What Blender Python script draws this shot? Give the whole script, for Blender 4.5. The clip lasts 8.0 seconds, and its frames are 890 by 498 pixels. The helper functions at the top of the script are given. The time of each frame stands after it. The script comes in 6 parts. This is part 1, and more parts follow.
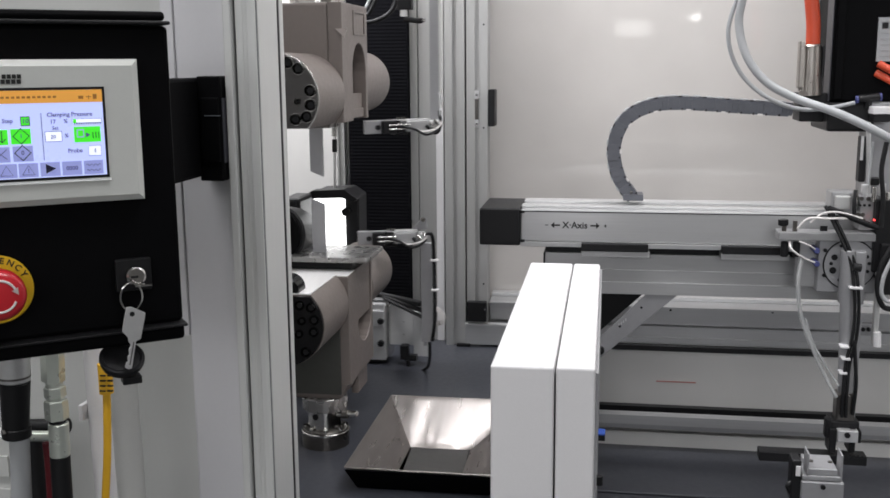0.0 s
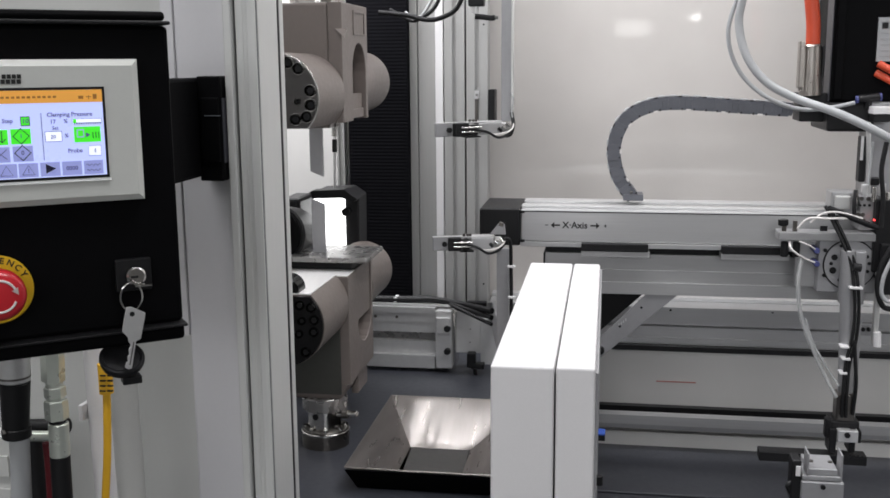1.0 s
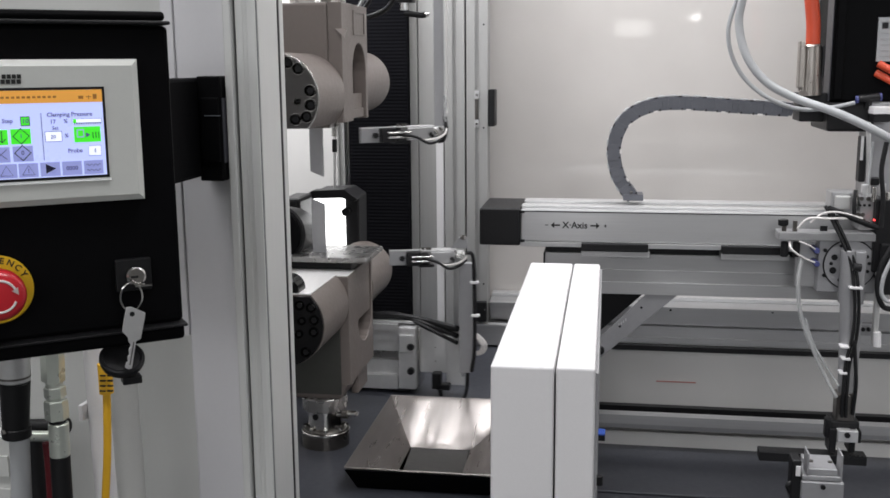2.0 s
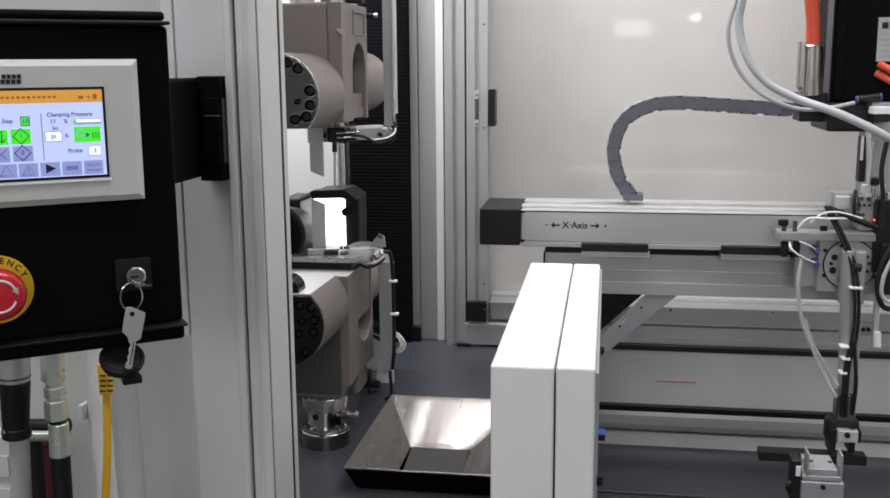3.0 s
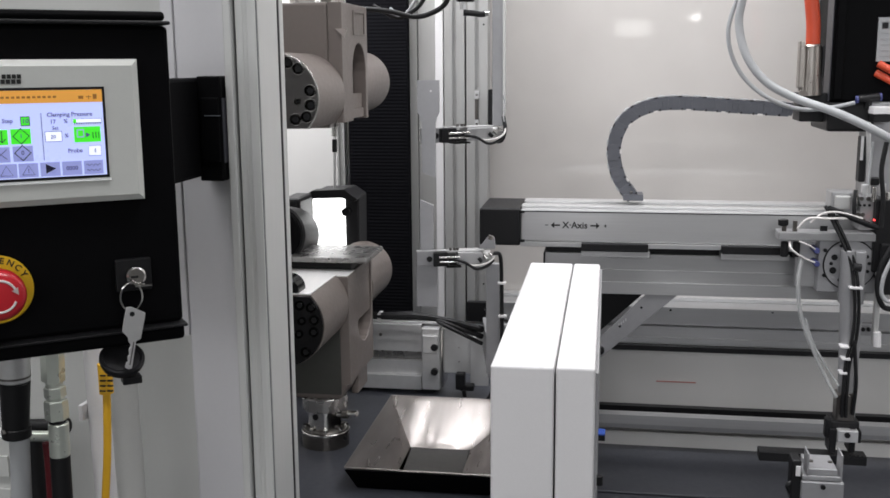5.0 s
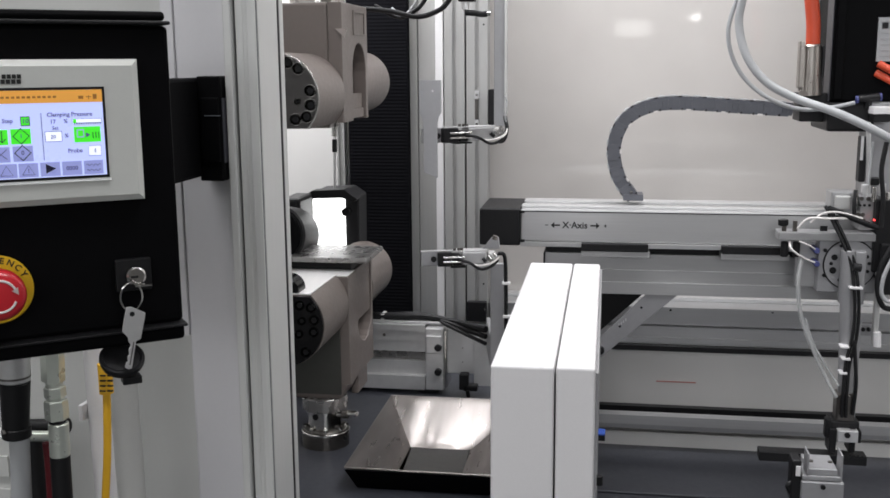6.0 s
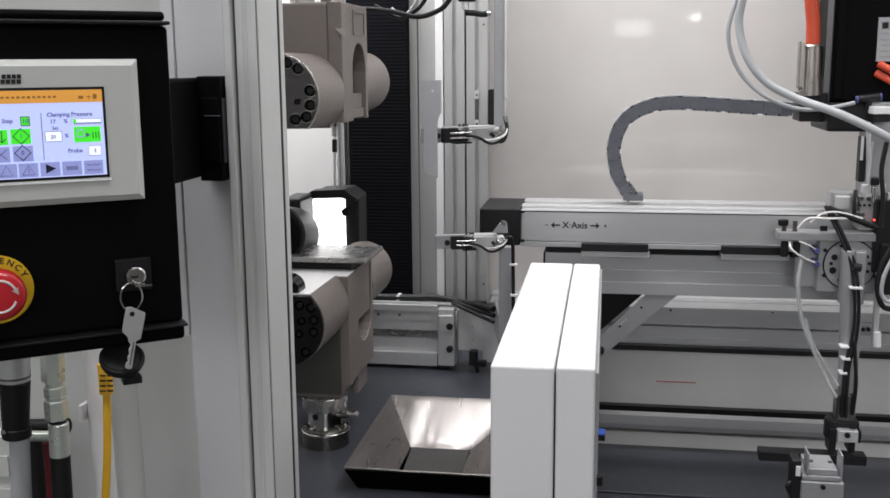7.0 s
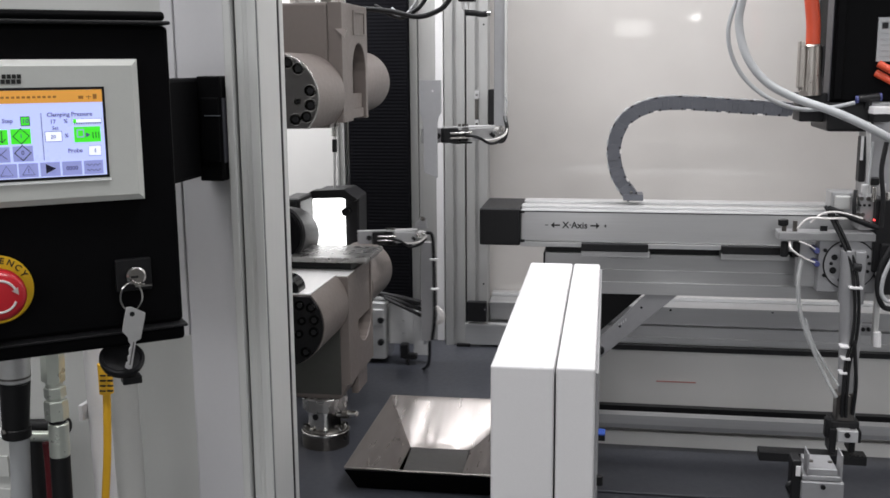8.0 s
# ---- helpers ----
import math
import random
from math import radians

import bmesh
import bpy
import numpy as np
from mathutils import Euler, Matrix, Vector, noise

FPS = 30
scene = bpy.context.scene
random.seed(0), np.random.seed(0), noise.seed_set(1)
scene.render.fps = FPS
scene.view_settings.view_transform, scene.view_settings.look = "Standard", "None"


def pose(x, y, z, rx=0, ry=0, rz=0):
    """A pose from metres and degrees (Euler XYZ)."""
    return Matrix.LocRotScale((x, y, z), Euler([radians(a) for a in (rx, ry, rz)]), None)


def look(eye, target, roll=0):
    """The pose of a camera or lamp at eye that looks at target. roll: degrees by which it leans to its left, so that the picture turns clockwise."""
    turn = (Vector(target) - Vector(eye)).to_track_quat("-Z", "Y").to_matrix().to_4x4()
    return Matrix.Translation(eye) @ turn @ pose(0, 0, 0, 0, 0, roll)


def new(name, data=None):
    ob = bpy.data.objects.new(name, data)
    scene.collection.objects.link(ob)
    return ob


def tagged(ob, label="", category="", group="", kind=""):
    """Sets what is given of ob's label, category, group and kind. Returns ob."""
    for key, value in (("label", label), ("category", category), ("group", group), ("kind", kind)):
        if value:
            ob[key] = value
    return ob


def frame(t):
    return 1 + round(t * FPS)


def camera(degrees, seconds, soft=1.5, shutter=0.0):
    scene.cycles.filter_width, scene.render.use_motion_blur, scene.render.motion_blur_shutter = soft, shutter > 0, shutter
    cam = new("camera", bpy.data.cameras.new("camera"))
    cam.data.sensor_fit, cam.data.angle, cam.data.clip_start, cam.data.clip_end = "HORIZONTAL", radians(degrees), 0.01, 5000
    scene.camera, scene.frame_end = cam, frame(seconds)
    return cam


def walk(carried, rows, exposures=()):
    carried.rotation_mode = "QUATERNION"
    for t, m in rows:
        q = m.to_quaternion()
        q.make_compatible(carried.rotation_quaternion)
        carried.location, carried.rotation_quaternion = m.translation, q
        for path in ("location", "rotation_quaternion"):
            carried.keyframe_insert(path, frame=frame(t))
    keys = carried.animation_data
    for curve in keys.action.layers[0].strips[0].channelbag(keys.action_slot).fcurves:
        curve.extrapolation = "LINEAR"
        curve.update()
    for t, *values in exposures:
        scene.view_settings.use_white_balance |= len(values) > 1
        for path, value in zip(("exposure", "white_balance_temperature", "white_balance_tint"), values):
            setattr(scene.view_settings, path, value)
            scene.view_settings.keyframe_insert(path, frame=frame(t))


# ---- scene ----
# ---- camera ----
cam = camera(47.63, 8.0, soft=1.6, shutter=0.4)
EYE = (0, 0, 1.47)
VIEW = look(EYE, (-0.15661, 0.97125, 1.29068), -0.43)
walk(cam, [(0, VIEW), (8, VIEW)])

# ---- light ----
world = bpy.data.worlds.new("hall_air")
scene.world = world
world.use_nodes = True
world.node_tree.nodes["Background"].inputs[0].default_value = (0.75, 0.8, 0.86, 1)
world.node_tree.nodes["Background"].inputs[1].default_value = 0.1
scene.view_settings.exposure = 0.08


def lamp(name, kind, energy, m, sx=0.1, sy=0.1, colour=(1, 1, 1)):
    data = bpy.data.lights.new(name, kind)
    data.energy, data.color = energy, colour
    if kind == "AREA":
        data.shape, data.size, data.size_y = "RECTANGLE", sx, sy
    ob = new(name, data)
    ob.matrix_world = m
    return ob


COOL = (0.985, 0.982, 1.015)
# strip lamps under the cabin roof and the rows of hall lamps
lamp("cabin_light", "AREA", 14.5, look((-0.2, 1.78, 2.355), (-0.2, 1.70, 0)), 1.7, 0.12, COOL)
lamp("cabin_light_front", "AREA", 4.3, look((0.0, 1.25, 2.355), (0.0, 1.25, 0)), 1.2, 0.12, COOL)
# added lamp, hidden by the upper grip, that brightens the wall patch behind
lamp("work_light", "AREA", 3.6, look((-0.66, 1.755, 1.80), (-0.62, 2.03, 1.36)), 0.3, 0.05, COOL)
for lx, ly, le in ((-1.2, 0.3, 26), (0.9, 0.3, 20), (-1.6, -3.2, 18), (0.9, -3.2, 16)):
    lamp("hall_light", "AREA", le, look((lx, ly, 3.42), (lx, ly, 0)), 1.3, 0.28, COOL)

# daylight in the opening of the high hall window behind the eye
lamp("window_light", "AREA", 68, look((0, -5.03, 2.5), (0, 0, 2.3)), 5.5, 0.95, (0.97, 0.985, 1.02))

# ---- materials ----
MATS = {}


def mat(name, colour, rough=0.5, metal=0.0, grain=0.06, scale=60.0, bump=0.0, spread=0.1, stretch=(1, 1, 1), emit=0.0, coat=0.0, blotch=0.0, alpha=1.0, trans=0.0, spec=0.5):
    m = bpy.data.materials.new(name)
    m.use_nodes = True
    nt = m.node_tree
    b = nt.nodes["Principled BSDF"]
    b.inputs["Metallic"].default_value = metal
    b.inputs["Coat Weight"].default_value = coat
    b.inputs["Specular IOR Level"].default_value = spec
    b.inputs["Transmission Weight"].default_value = trans
    b.inputs["Alpha"].default_value = alpha
    co = nt.nodes.new("ShaderNodeTexCoord")
    mp = nt.nodes.new("ShaderNodeMapping")
    mp.inputs["Scale"].default_value = stretch
    nt.links.new(co.outputs["Object"], mp.inputs["Vector"])
    fine = nt.nodes.new("ShaderNodeTexNoise")
    fine.inputs["Scale"].default_value = scale
    fine.inputs["Detail"].default_value = 5
    nt.links.new(mp.outputs["Vector"], fine.inputs["Vector"])
    broad = nt.nodes.new("ShaderNodeTexNoise")
    broad.inputs["Scale"].default_value = 7
    broad.inputs["Detail"].default_value = 3
    nt.links.new(co.outputs["Object"], broad.inputs["Vector"])
    mix = nt.nodes.new("ShaderNodeMath")
    mix.operation = "MULTIPLY_ADD"
    mix.inputs[1].default_value = blotch
    nt.links.new(broad.outputs["Fac"], mix.inputs[0])
    sc = nt.nodes.new("ShaderNodeMath")
    sc.operation = "MULTIPLY"
    sc.inputs[1].default_value = grain
    nt.links.new(fine.outputs["Fac"], sc.inputs[0])
    nt.links.new(sc.outputs[0], mix.inputs[2])
    ramp = nt.nodes.new("ShaderNodeMapRange")
    ramp.inputs["From Min"].default_value = 0
    ramp.inputs["From Max"].default_value = 1
    ramp.inputs["To Min"].default_value = 1 + (grain + blotch) * 0.5
    ramp.inputs["To Max"].default_value = (1 + (grain + blotch) * 0.5) - 1
    nt.links.new(mix.outputs[0], ramp.inputs["Value"])
    mul = nt.nodes.new("ShaderNodeMix")
    mul.data_type, mul.blend_type = "RGBA", "MULTIPLY"
    mul.inputs["Factor"].default_value = 1
    mul.inputs["A"].default_value = (*colour, 1)
    nt.links.new(ramp.outputs["Result"], mul.inputs["B"])
    nt.links.new(mul.outputs["Result"], b.inputs["Base Color"])
    rr = nt.nodes.new("ShaderNodeMapRange")
    rr.inputs["To Min"].default_value = max(0.02, rough - spread)
    rr.inputs["To Max"].default_value = min(1, rough + spread)
    nt.links.new(fine.outputs["Fac"], rr.inputs["Value"])
    nt.links.new(rr.outputs["Result"], b.inputs["Roughness"])
    if bump:
        bp = nt.nodes.new("ShaderNodeBump")
        bp.inputs["Strength"].default_value = bump
        bp.inputs["Distance"].default_value = 0.002
        nt.links.new(fine.outputs["Fac"], bp.inputs["Height"])
        nt.links.new(bp.outputs["Normal"], b.inputs["Normal"])
    if emit:
        b.inputs["Emission Color"].default_value = (*colour, 1)
        b.inputs["Emission Strength"].default_value = emit
    MATS[name] = m
    return m


ALU = mat("anodised_aluminium", (0.62, 0.62, 0.61), 0.42, 0.75, 0.12, 40, 0.02, 0.08, (1, 1, 1), blotch=0.08)
ALU_X = mat("brushed_aluminium_beam", (0.5, 0.5, 0.503), 0.36, 0.62, 0.14, 30, 0.02, 0.08, (0.3, 12, 12), blotch=0.08)
ALU_Z = mat("brushed_aluminium_post", (0.53, 0.53, 0.52), 0.42, 0.7, 0.1, 30, 0.02, 0.08, (12, 12, 0.3), blotch=0.08)
ALU_RAW = mat("milled_aluminium", (0.66, 0.66, 0.66), 0.34, 0.6, 0.2, 90, 0.05, 0.12, blotch=0.1)
STEEL = mat("polished_steel", (0.6, 0.59, 0.57), 0.18, 1.0, 0.2, 60, 0.03, 0.1, blotch=0.2)
SHEET = mat("stainless_sheet", (0.29, 0.268, 0.255), 0.3, 0.9, 0.18, 30, 0.1, 0.1, (4, 0.6, 0.6), blotch=0.45)
DARKSTEEL = mat("burnished_steel", (0.16, 0.15, 0.14), 0.3, 0.9, 0.3, 60, 0.05, 0.1)
WHITE = mat("white_powder_coat", (0.74, 0.73, 0.735), 0.45, 0, 0.04, 400, 0.05, 0.05, blotch=0.03)
PANEL = mat("white_cabin_sheet", (0.72, 0.71, 0.69), 0.3, 0, 0.04, 30, 0.01, 0.06, blotch=0.06)
POSTALU = mat("matt_anodised_post", (0.57, 0.575, 0.56), 0.5, 0.12, 0.08, 30, 0.02, 0.06, (12, 12, 0.3), blotch=0.08)
COVERPAINT = mat("pale_cover_paint", (0.6, 0.595, 0.61), 0.42, 0, 0.04, 300, 0.04, 0.05, blotch=0.06)
MATTPLATE = mat("matt_milled_plate", (0.6, 0.6, 0.6), 0.45, 0.25, 0.12, 90, 0.04, 0.1, blotch=0.12)
GREYPANEL = mat("light_grey_cabinet_paint", (0.53, 0.535, 0.515), 0.42, 0, 0.05, 300, 0.04, 0.05, blotch=0.05)
SHINY = mat("glossy_acrylic_sheet", (0.69, 0.66, 0.63), 0.035, 0, 0.05, 5, 0.002, 0.015, blotch=0.16, coat=0.3)
BEIGE = mat("beige_casting_paint", (0.178, 0.152, 0.139), 0.36, 0.1, 0.1, 160, 0.1, 0.08, blotch=0.1)
BLACK = mat("black_plastic", (0.011, 0.011, 0.012), 0.42, 0, 0.2, 200, 0.08, 0.08, blotch=0.2, spec=0.25)
BLACKCOAT = mat("black_box_paint", (0.003, 0.003, 0.0035), 0.5, 0, 0.2, 500, 0.08, 0.06, blotch=0.2, spec=0.06)
RUBBER = mat("black_cable_rubber", (0.009, 0.009, 0.01), 0.5, 0, 0.2, 200, 0.05, 0.08, spec=0.3)
BELLOWS = mat("black_bellows_fabric", (0.006, 0.006, 0.0072), 0.9, 0, 0.3, 200, 0.1, 0.1, blotch=0.5, spec=0.02)
TABLE = mat("dark_grey_table_plate", (0.05, 0.053, 0.064), 0.33, 0.1, 0.12, 120, 0.02, 0.08, blotch=0.12)
# chain plastic; its dark grey also serves as slot shade in the front post
CHAIN = mat("chain_plastic_and_slot_shade", (0.12, 0.125, 0.145), 0.42, 0, 0.12, 120, 0.05, 0.08)
GREYCABLE = mat("grey_cable_jacket", (0.4, 0.41, 0.42), 0.4, 0, 0.08, 120, 0.02, 0.06)
PLUGMETAL = mat("nickel_plug_shell", (0.4, 0.37, 0.34), 0.3, 0.9, 0.2, 60, 0.03, 0.1)
ORANGE = mat("orange_cable_jacket", (0.6, 0.075, 0.03), 0.4, 0, 0.08, 120, 0.02, 0.06)
YELLOW = mat("yellow_cable_jacket", (0.72, 0.4, 0.02), 0.42, 0, 0.08, 120, 0.02, 0.06)
CLEAR = mat("translucent_air_tube", (0.5, 0.51, 0.51), 0.2, 0, 0.05, 60, 0, 0.05, alpha=0.6)
BRACKET = mat("dull_sheet_bracket", (0.36, 0.36, 0.37), 0.45, 0.5, 0.12, 90, 0.04, 0.08, blotch=0.1)
FIXTURE = mat("stained_milled_aluminium", (0.42, 0.42, 0.425), 0.36, 0.6, 0.25, 70, 0.06, 0.12, blotch=0.25)
DULLSTEEL = mat("dull_cover_steel", (0.3, 0.295, 0.29), 0.28, 0.8, 0.2, 60, 0.05, 0.1, blotch=0.2)
GLOSSBLACK = mat("glossy_black_cover", (0.003, 0.003, 0.0035), 0.14, 0, 0.2, 100, 0.02, 0.06, spec=0.22)
BOLTSTEEL = mat("blackened_bolt_steel", (0.22, 0.22, 0.22), 0.12, 1.0, 0.2, 100, 0.02, 0.08)
WORNBLACK = mat("worn_black_edge", (0.035, 0.034, 0.045), 0.4, 0, 0.2, 100, 0.04, 0.08)
OLIVE = mat("dark_olive_front", (0.045, 0.046, 0.04), 0.45, 0, 0.15, 120, 0.05, 0.08, blotch=0.15)
GROUND = mat("ground_bright_steel", (0.82, 0.81, 0.8), 0.38, 0.3, 0.1, 40, 0.02, 0.07, (6, 0.6, 0.6), blotch=0.12)
PALEBEIGE = mat("light_casting_beige", (0.36, 0.32, 0.3), 0.36, 0.1, 0.1, 160, 0.1, 0.08)
SPECIMEN = mat("grey_test_plate", (0.4, 0.4, 0.415), 0.4, 0.2, 0.12, 120, 0.04, 0.08, blotch=0.1)
RAMPMAT = mat("dull_dark_sheet", (0.17, 0.165, 0.16), 0.5, 0.4, 0.12, 90, 0.04, 0.08, blotch=0.15)
BEZEL = mat("grey_white_bezel", (0.6, 0.61, 0.58), 0.42, 0, 0.04, 300, 0.03, 0.05)
RED = mat("red_button", (0.55, 0.02, 0.03), 0.3, 0, 0.08, 60, 0, 0.05, coat=0.3)
SIGNYELLOW = mat("yellow_button_ring", (0.8, 0.5, 0.02), 0.4, 0, 0.06, 60, 0, 0.05)
PRINT = mat("black_print", (0.01, 0.01, 0.01), 0.5)
WHITEPRINT = mat("white_print", (0.75, 0.72, 0.7), 0.5)
BLUE = mat("blue_plastic", (0.02, 0.08, 0.42), 0.4)
DULLBLUE = mat("dull_blue_plastic", (0.06, 0.07, 0.22), 0.45)
ZINC = mat("zinc_plated_fitting", (0.72, 0.76, 0.69), 0.3, 0.65, 0.2, 80, 0.03, 0.1, blotch=0.1)
GLOW = mat("backlight_glow", (1, 1, 1), 0.5, emit=3.5)
CONCRETE = mat("hall_floor_coating", (0.12, 0.125, 0.125), 0.4, 0, 0.1, 20, 0.03, 0.1, blotch=0.15)
HALLWALL = mat("hall_wall_paint", (0.3, 0.29, 0.275), 0.6, 0, 0.05, 20, 0.02, 0.1, blotch=0.1)
WALLGLOW = {k: mat("wall_lamp_glow", (1, 0.99, 0.96), 0.5, emit=k) for k in (3, 16)}
TUBELIGHT = mat("lamp_tube", (1, 0.98, 0.95), 0.5, emit=5)


def screen(name, colour, strength=1.0):
    return mat(name, colour, 0.3, emit=strength, grain=0.02)


# ---- mesh helpers ----
WORLD = {}
PLACE = [Matrix.Identity(4)]
# the axis assembly is drawn on a plane 1.6 m out and stands further back, larger by the same share
SET_BACK = Matrix.Translation(EYE) @ Matrix.Scale(1.06, 4) @ Matrix.Translation([-c for c in EYE])


def thing(name, label="", category="", at=(0, 0, 0), turn=0.0, group="", kind=""):
    ob = new(name)
    ob.empty_display_size = 0.05
    at = tuple(PLACE[0] @ Vector(at))
    ob.matrix_world = pose(*at, 0, 0, turn)
    WORLD[ob.name] = pose(*at, 0, 0, turn)
    return tagged(ob, label, category, group, kind)


def part(name, bm, material, parent=None, label="", smooth=False, local=False):
    """One mesh object; bm is in world space, or in the parent's space when local."""
    me = bpy.data.meshes.new(name)
    bmesh.ops.recalc_face_normals(bm, faces=bm.faces)
    if not local:
        bm.transform(PLACE[0])
    if parent is not None and not local:
        bm.transform(WORLD[parent.name].inverted())
    for f in bm.faces:
        f.smooth = smooth
    bm.to_mesh(me)
    bm.free()
    if smooth:
        me.set_sharp_from_angle(angle=radians(38))
    me.materials.append(material)
    ob = new(name, me)
    if parent is not None:
        ob.parent = parent
        WORLD[ob.name] = WORLD[parent.name]
    else:
        WORLD[ob.name] = Matrix.Identity(4)
    return tagged(ob, label)


def B(x0, x1, y0, y1, z0, z1, bevel=0.0, bm=None, m=None, seg=2):
    bm = bm or bmesh.new()
    mm = Matrix.LocRotScale(((x0 + x1) / 2, (y0 + y1) / 2, (z0 + z1) / 2), None, (abs(x1 - x0), abs(y1 - y0), abs(z1 - z0)))
    tmp = bmesh.new()
    bmesh.ops.create_cube(tmp, size=1, matrix=mm)
    if bevel:
        bmesh.ops.bevel(tmp, geom=list(tmp.edges), offset=bevel, segments=seg, affect="EDGES", profile=0.5)
    if m is not None:
        tmp.transform(m)
    return merge(bm, tmp)


def merge(bm, tmp):
    base = [bm.verts.new(v.co) for v in tmp.verts]
    tmp.verts.index_update()
    for f in tmp.faces:
        bm.faces.new([base[v.index] for v in f.verts])
    tmp.free()
    return bm


def CYL(p0, p1, r0, r1=None, n=24, bevel=0.0, bm=None):
    """A closed round bar from p0 to p1."""
    bm = bm or bmesh.new()
    p0, p1 = Vector(p0), Vector(p1)
    r1 = r0 if r1 is None else r1
    d = p1 - p0
    q = d.to_track_quat("Z", "Y").to_matrix().to_4x4()
    rows = [(0, r0), (d.length, r1)]
    if bevel:
        rows = [(0, r0 - bevel), (bevel, r0), (d.length - bevel, r1), (d.length, r1 - bevel)]
    return lathe(rows, n, Matrix.Translation(p0) @ q, bm)


def lathe(rows, n=24, m=None, bm=None):
    """A body of revolution about z: rows of (height, radius), closed at both ends."""
    bm = bm or bmesh.new()
    m = m or Matrix.Identity(4)
    rings = []
    for z, r in rows:
        rings.append([bm.verts.new(m @ Vector((r * math.cos(2 * math.pi * k / n), r * math.sin(2 * math.pi * k / n), z))) for k in range(n)])
    for a, b in zip(rings, rings[1:]):
        for k in range(n):
            bm.faces.new((a[k], a[(k + 1) % n], b[(k + 1) % n], b[k]))
    bm.faces.new(rings[0][::-1])
    bm.faces.new(rings[-1])
    return bm


def EXT(points, y0, y1, bevel=0.0, bm=None, m=None):
    """An outline of (x, z) points, pushed from y0 to y1."""
    bm = bm or bmesh.new()
    tmp = bmesh.new()
    a = [tmp.verts.new((x, y0, z)) for x, z in points]
    b = [tmp.verts.new((x, y1, z)) for x, z in points]
    tmp.faces.new(a)
    tmp.faces.new(b[::-1])
    for k in range(len(a)):
        j = (k + 1) % len(a)
        tmp.faces.new((a[k], b[k], b[j], a[j]))
    bmesh.ops.recalc_face_normals(tmp, faces=tmp.faces)
    if bevel:
        bmesh.ops.bevel(tmp, geom=list(tmp.edges), offset=bevel, segments=2, affect="EDGES", profile=0.5)
    if m is not None:
        tmp.transform(m)
    return merge(bm, tmp)


def spline(points, steps=10):
    pts = [Vector(p) for p in points]
    pts = [pts[0] * 2 - pts[1]] + pts + [pts[-1] * 2 - pts[-2]]
    out = []
    for k in range(1, len(pts) - 2):
        a, b, c, d = pts[k - 1:k + 3]
        for s in range(steps):
            t = s / steps
            out.append(0.5 * (2 * b + (c - a) * t + (2 * a - 5 * b + 4 * c - d) * t * t + (3 * b - a - 3 * c + d) * t ** 3))
    return out + [pts[-2]]


def TUBE(points, r, n=10, steps=10, bm=None):
    """A round cable along a smooth line through the points."""
    bm = bm or bmesh.new()
    pts = spline(points, steps) if steps else [Vector(p) for p in points]
    up, rings = Vector((0.3, 0.5, 0.8)), []
    for k, p in enumerate(pts):
        d = (pts[min(k + 1, len(pts) - 1)] - pts[max(k - 1, 0)]).normalized()
        s = up.cross(d).normalized()
        up = d.cross(s).normalized()
        rings.append([bm.verts.new(p + r * (math.cos(2 * math.pi * j / n) * s + math.sin(2 * math.pi * j / n) * up)) for j in range(n)])
    for a, b in zip(rings, rings[1:]):
        for k in range(n):
            bm.faces.new((a[k], a[(k + 1) % n], b[(k + 1) % n], b[k]))
    bm.faces.new(rings[0][::-1])
    bm.faces.new(rings[-1])
    return bm


def section(w, h, nw, nh, slot=0.008, deep=0.007):
    """Outline of a slotted profile, w wide with nw slots and h high with nh slots."""
    out = []

    def side(p, d, n, length, count):
        out.append(p)
        for k in range(count):
            c = length * (k + 0.5) / count
            for s, e in ((-slot / 2, 0), (-slot / 2, 0.002), (-slot * 0.85, 0.002), (-slot * 0.85, deep), (slot * 0.85, deep), (slot * 0.85, 0.002), (slot / 2, 0.002), (slot / 2, 0)):
                out.append((p[0] + d[0] * (c + s) + n[0] * e, p[1] + d[1] * (c + s) + n[1] * e))

    side((-w / 2, -h / 2), (1, 0), (0, 1), w, nw)
    side((w / 2, -h / 2), (0, 1), (-1, 0), h, nh)
    side((w / 2, h / 2), (-1, 0), (0, -1), w, nw)
    side((-w / 2, h / 2), (0, -1), (1, 0), h, nh)
    return out


def BAR(p0, p1, w, h, nw=1, nh=1, slot=0.008, deep=0.007, bm=None):
    """A slotted profile from p0 to p1 along x or z. Along z: w in x, h in y. Along x: w in y, h in z."""
    pts = section(w, h, nw, nh, slot, deep)
    length = (Vector(p1) - Vector(p0)).length
    if abs(p1[2] - p0[2]) > abs(p1[0] - p0[0]):
        turn = Matrix(((1, 0, 0, 0), (0, 0, 1, 0), (0, 1, 0, 0), (0, 0, 0, 1)))
    else:
        turn = Matrix(((0, 1, 0, 0), (1, 0, 0, 0), (0, 0, 1, 0), (0, 0, 0, 1)))
    return EXT(pts, 0, length, bm=bm, m=Matrix.Translation(p0) @ turn)


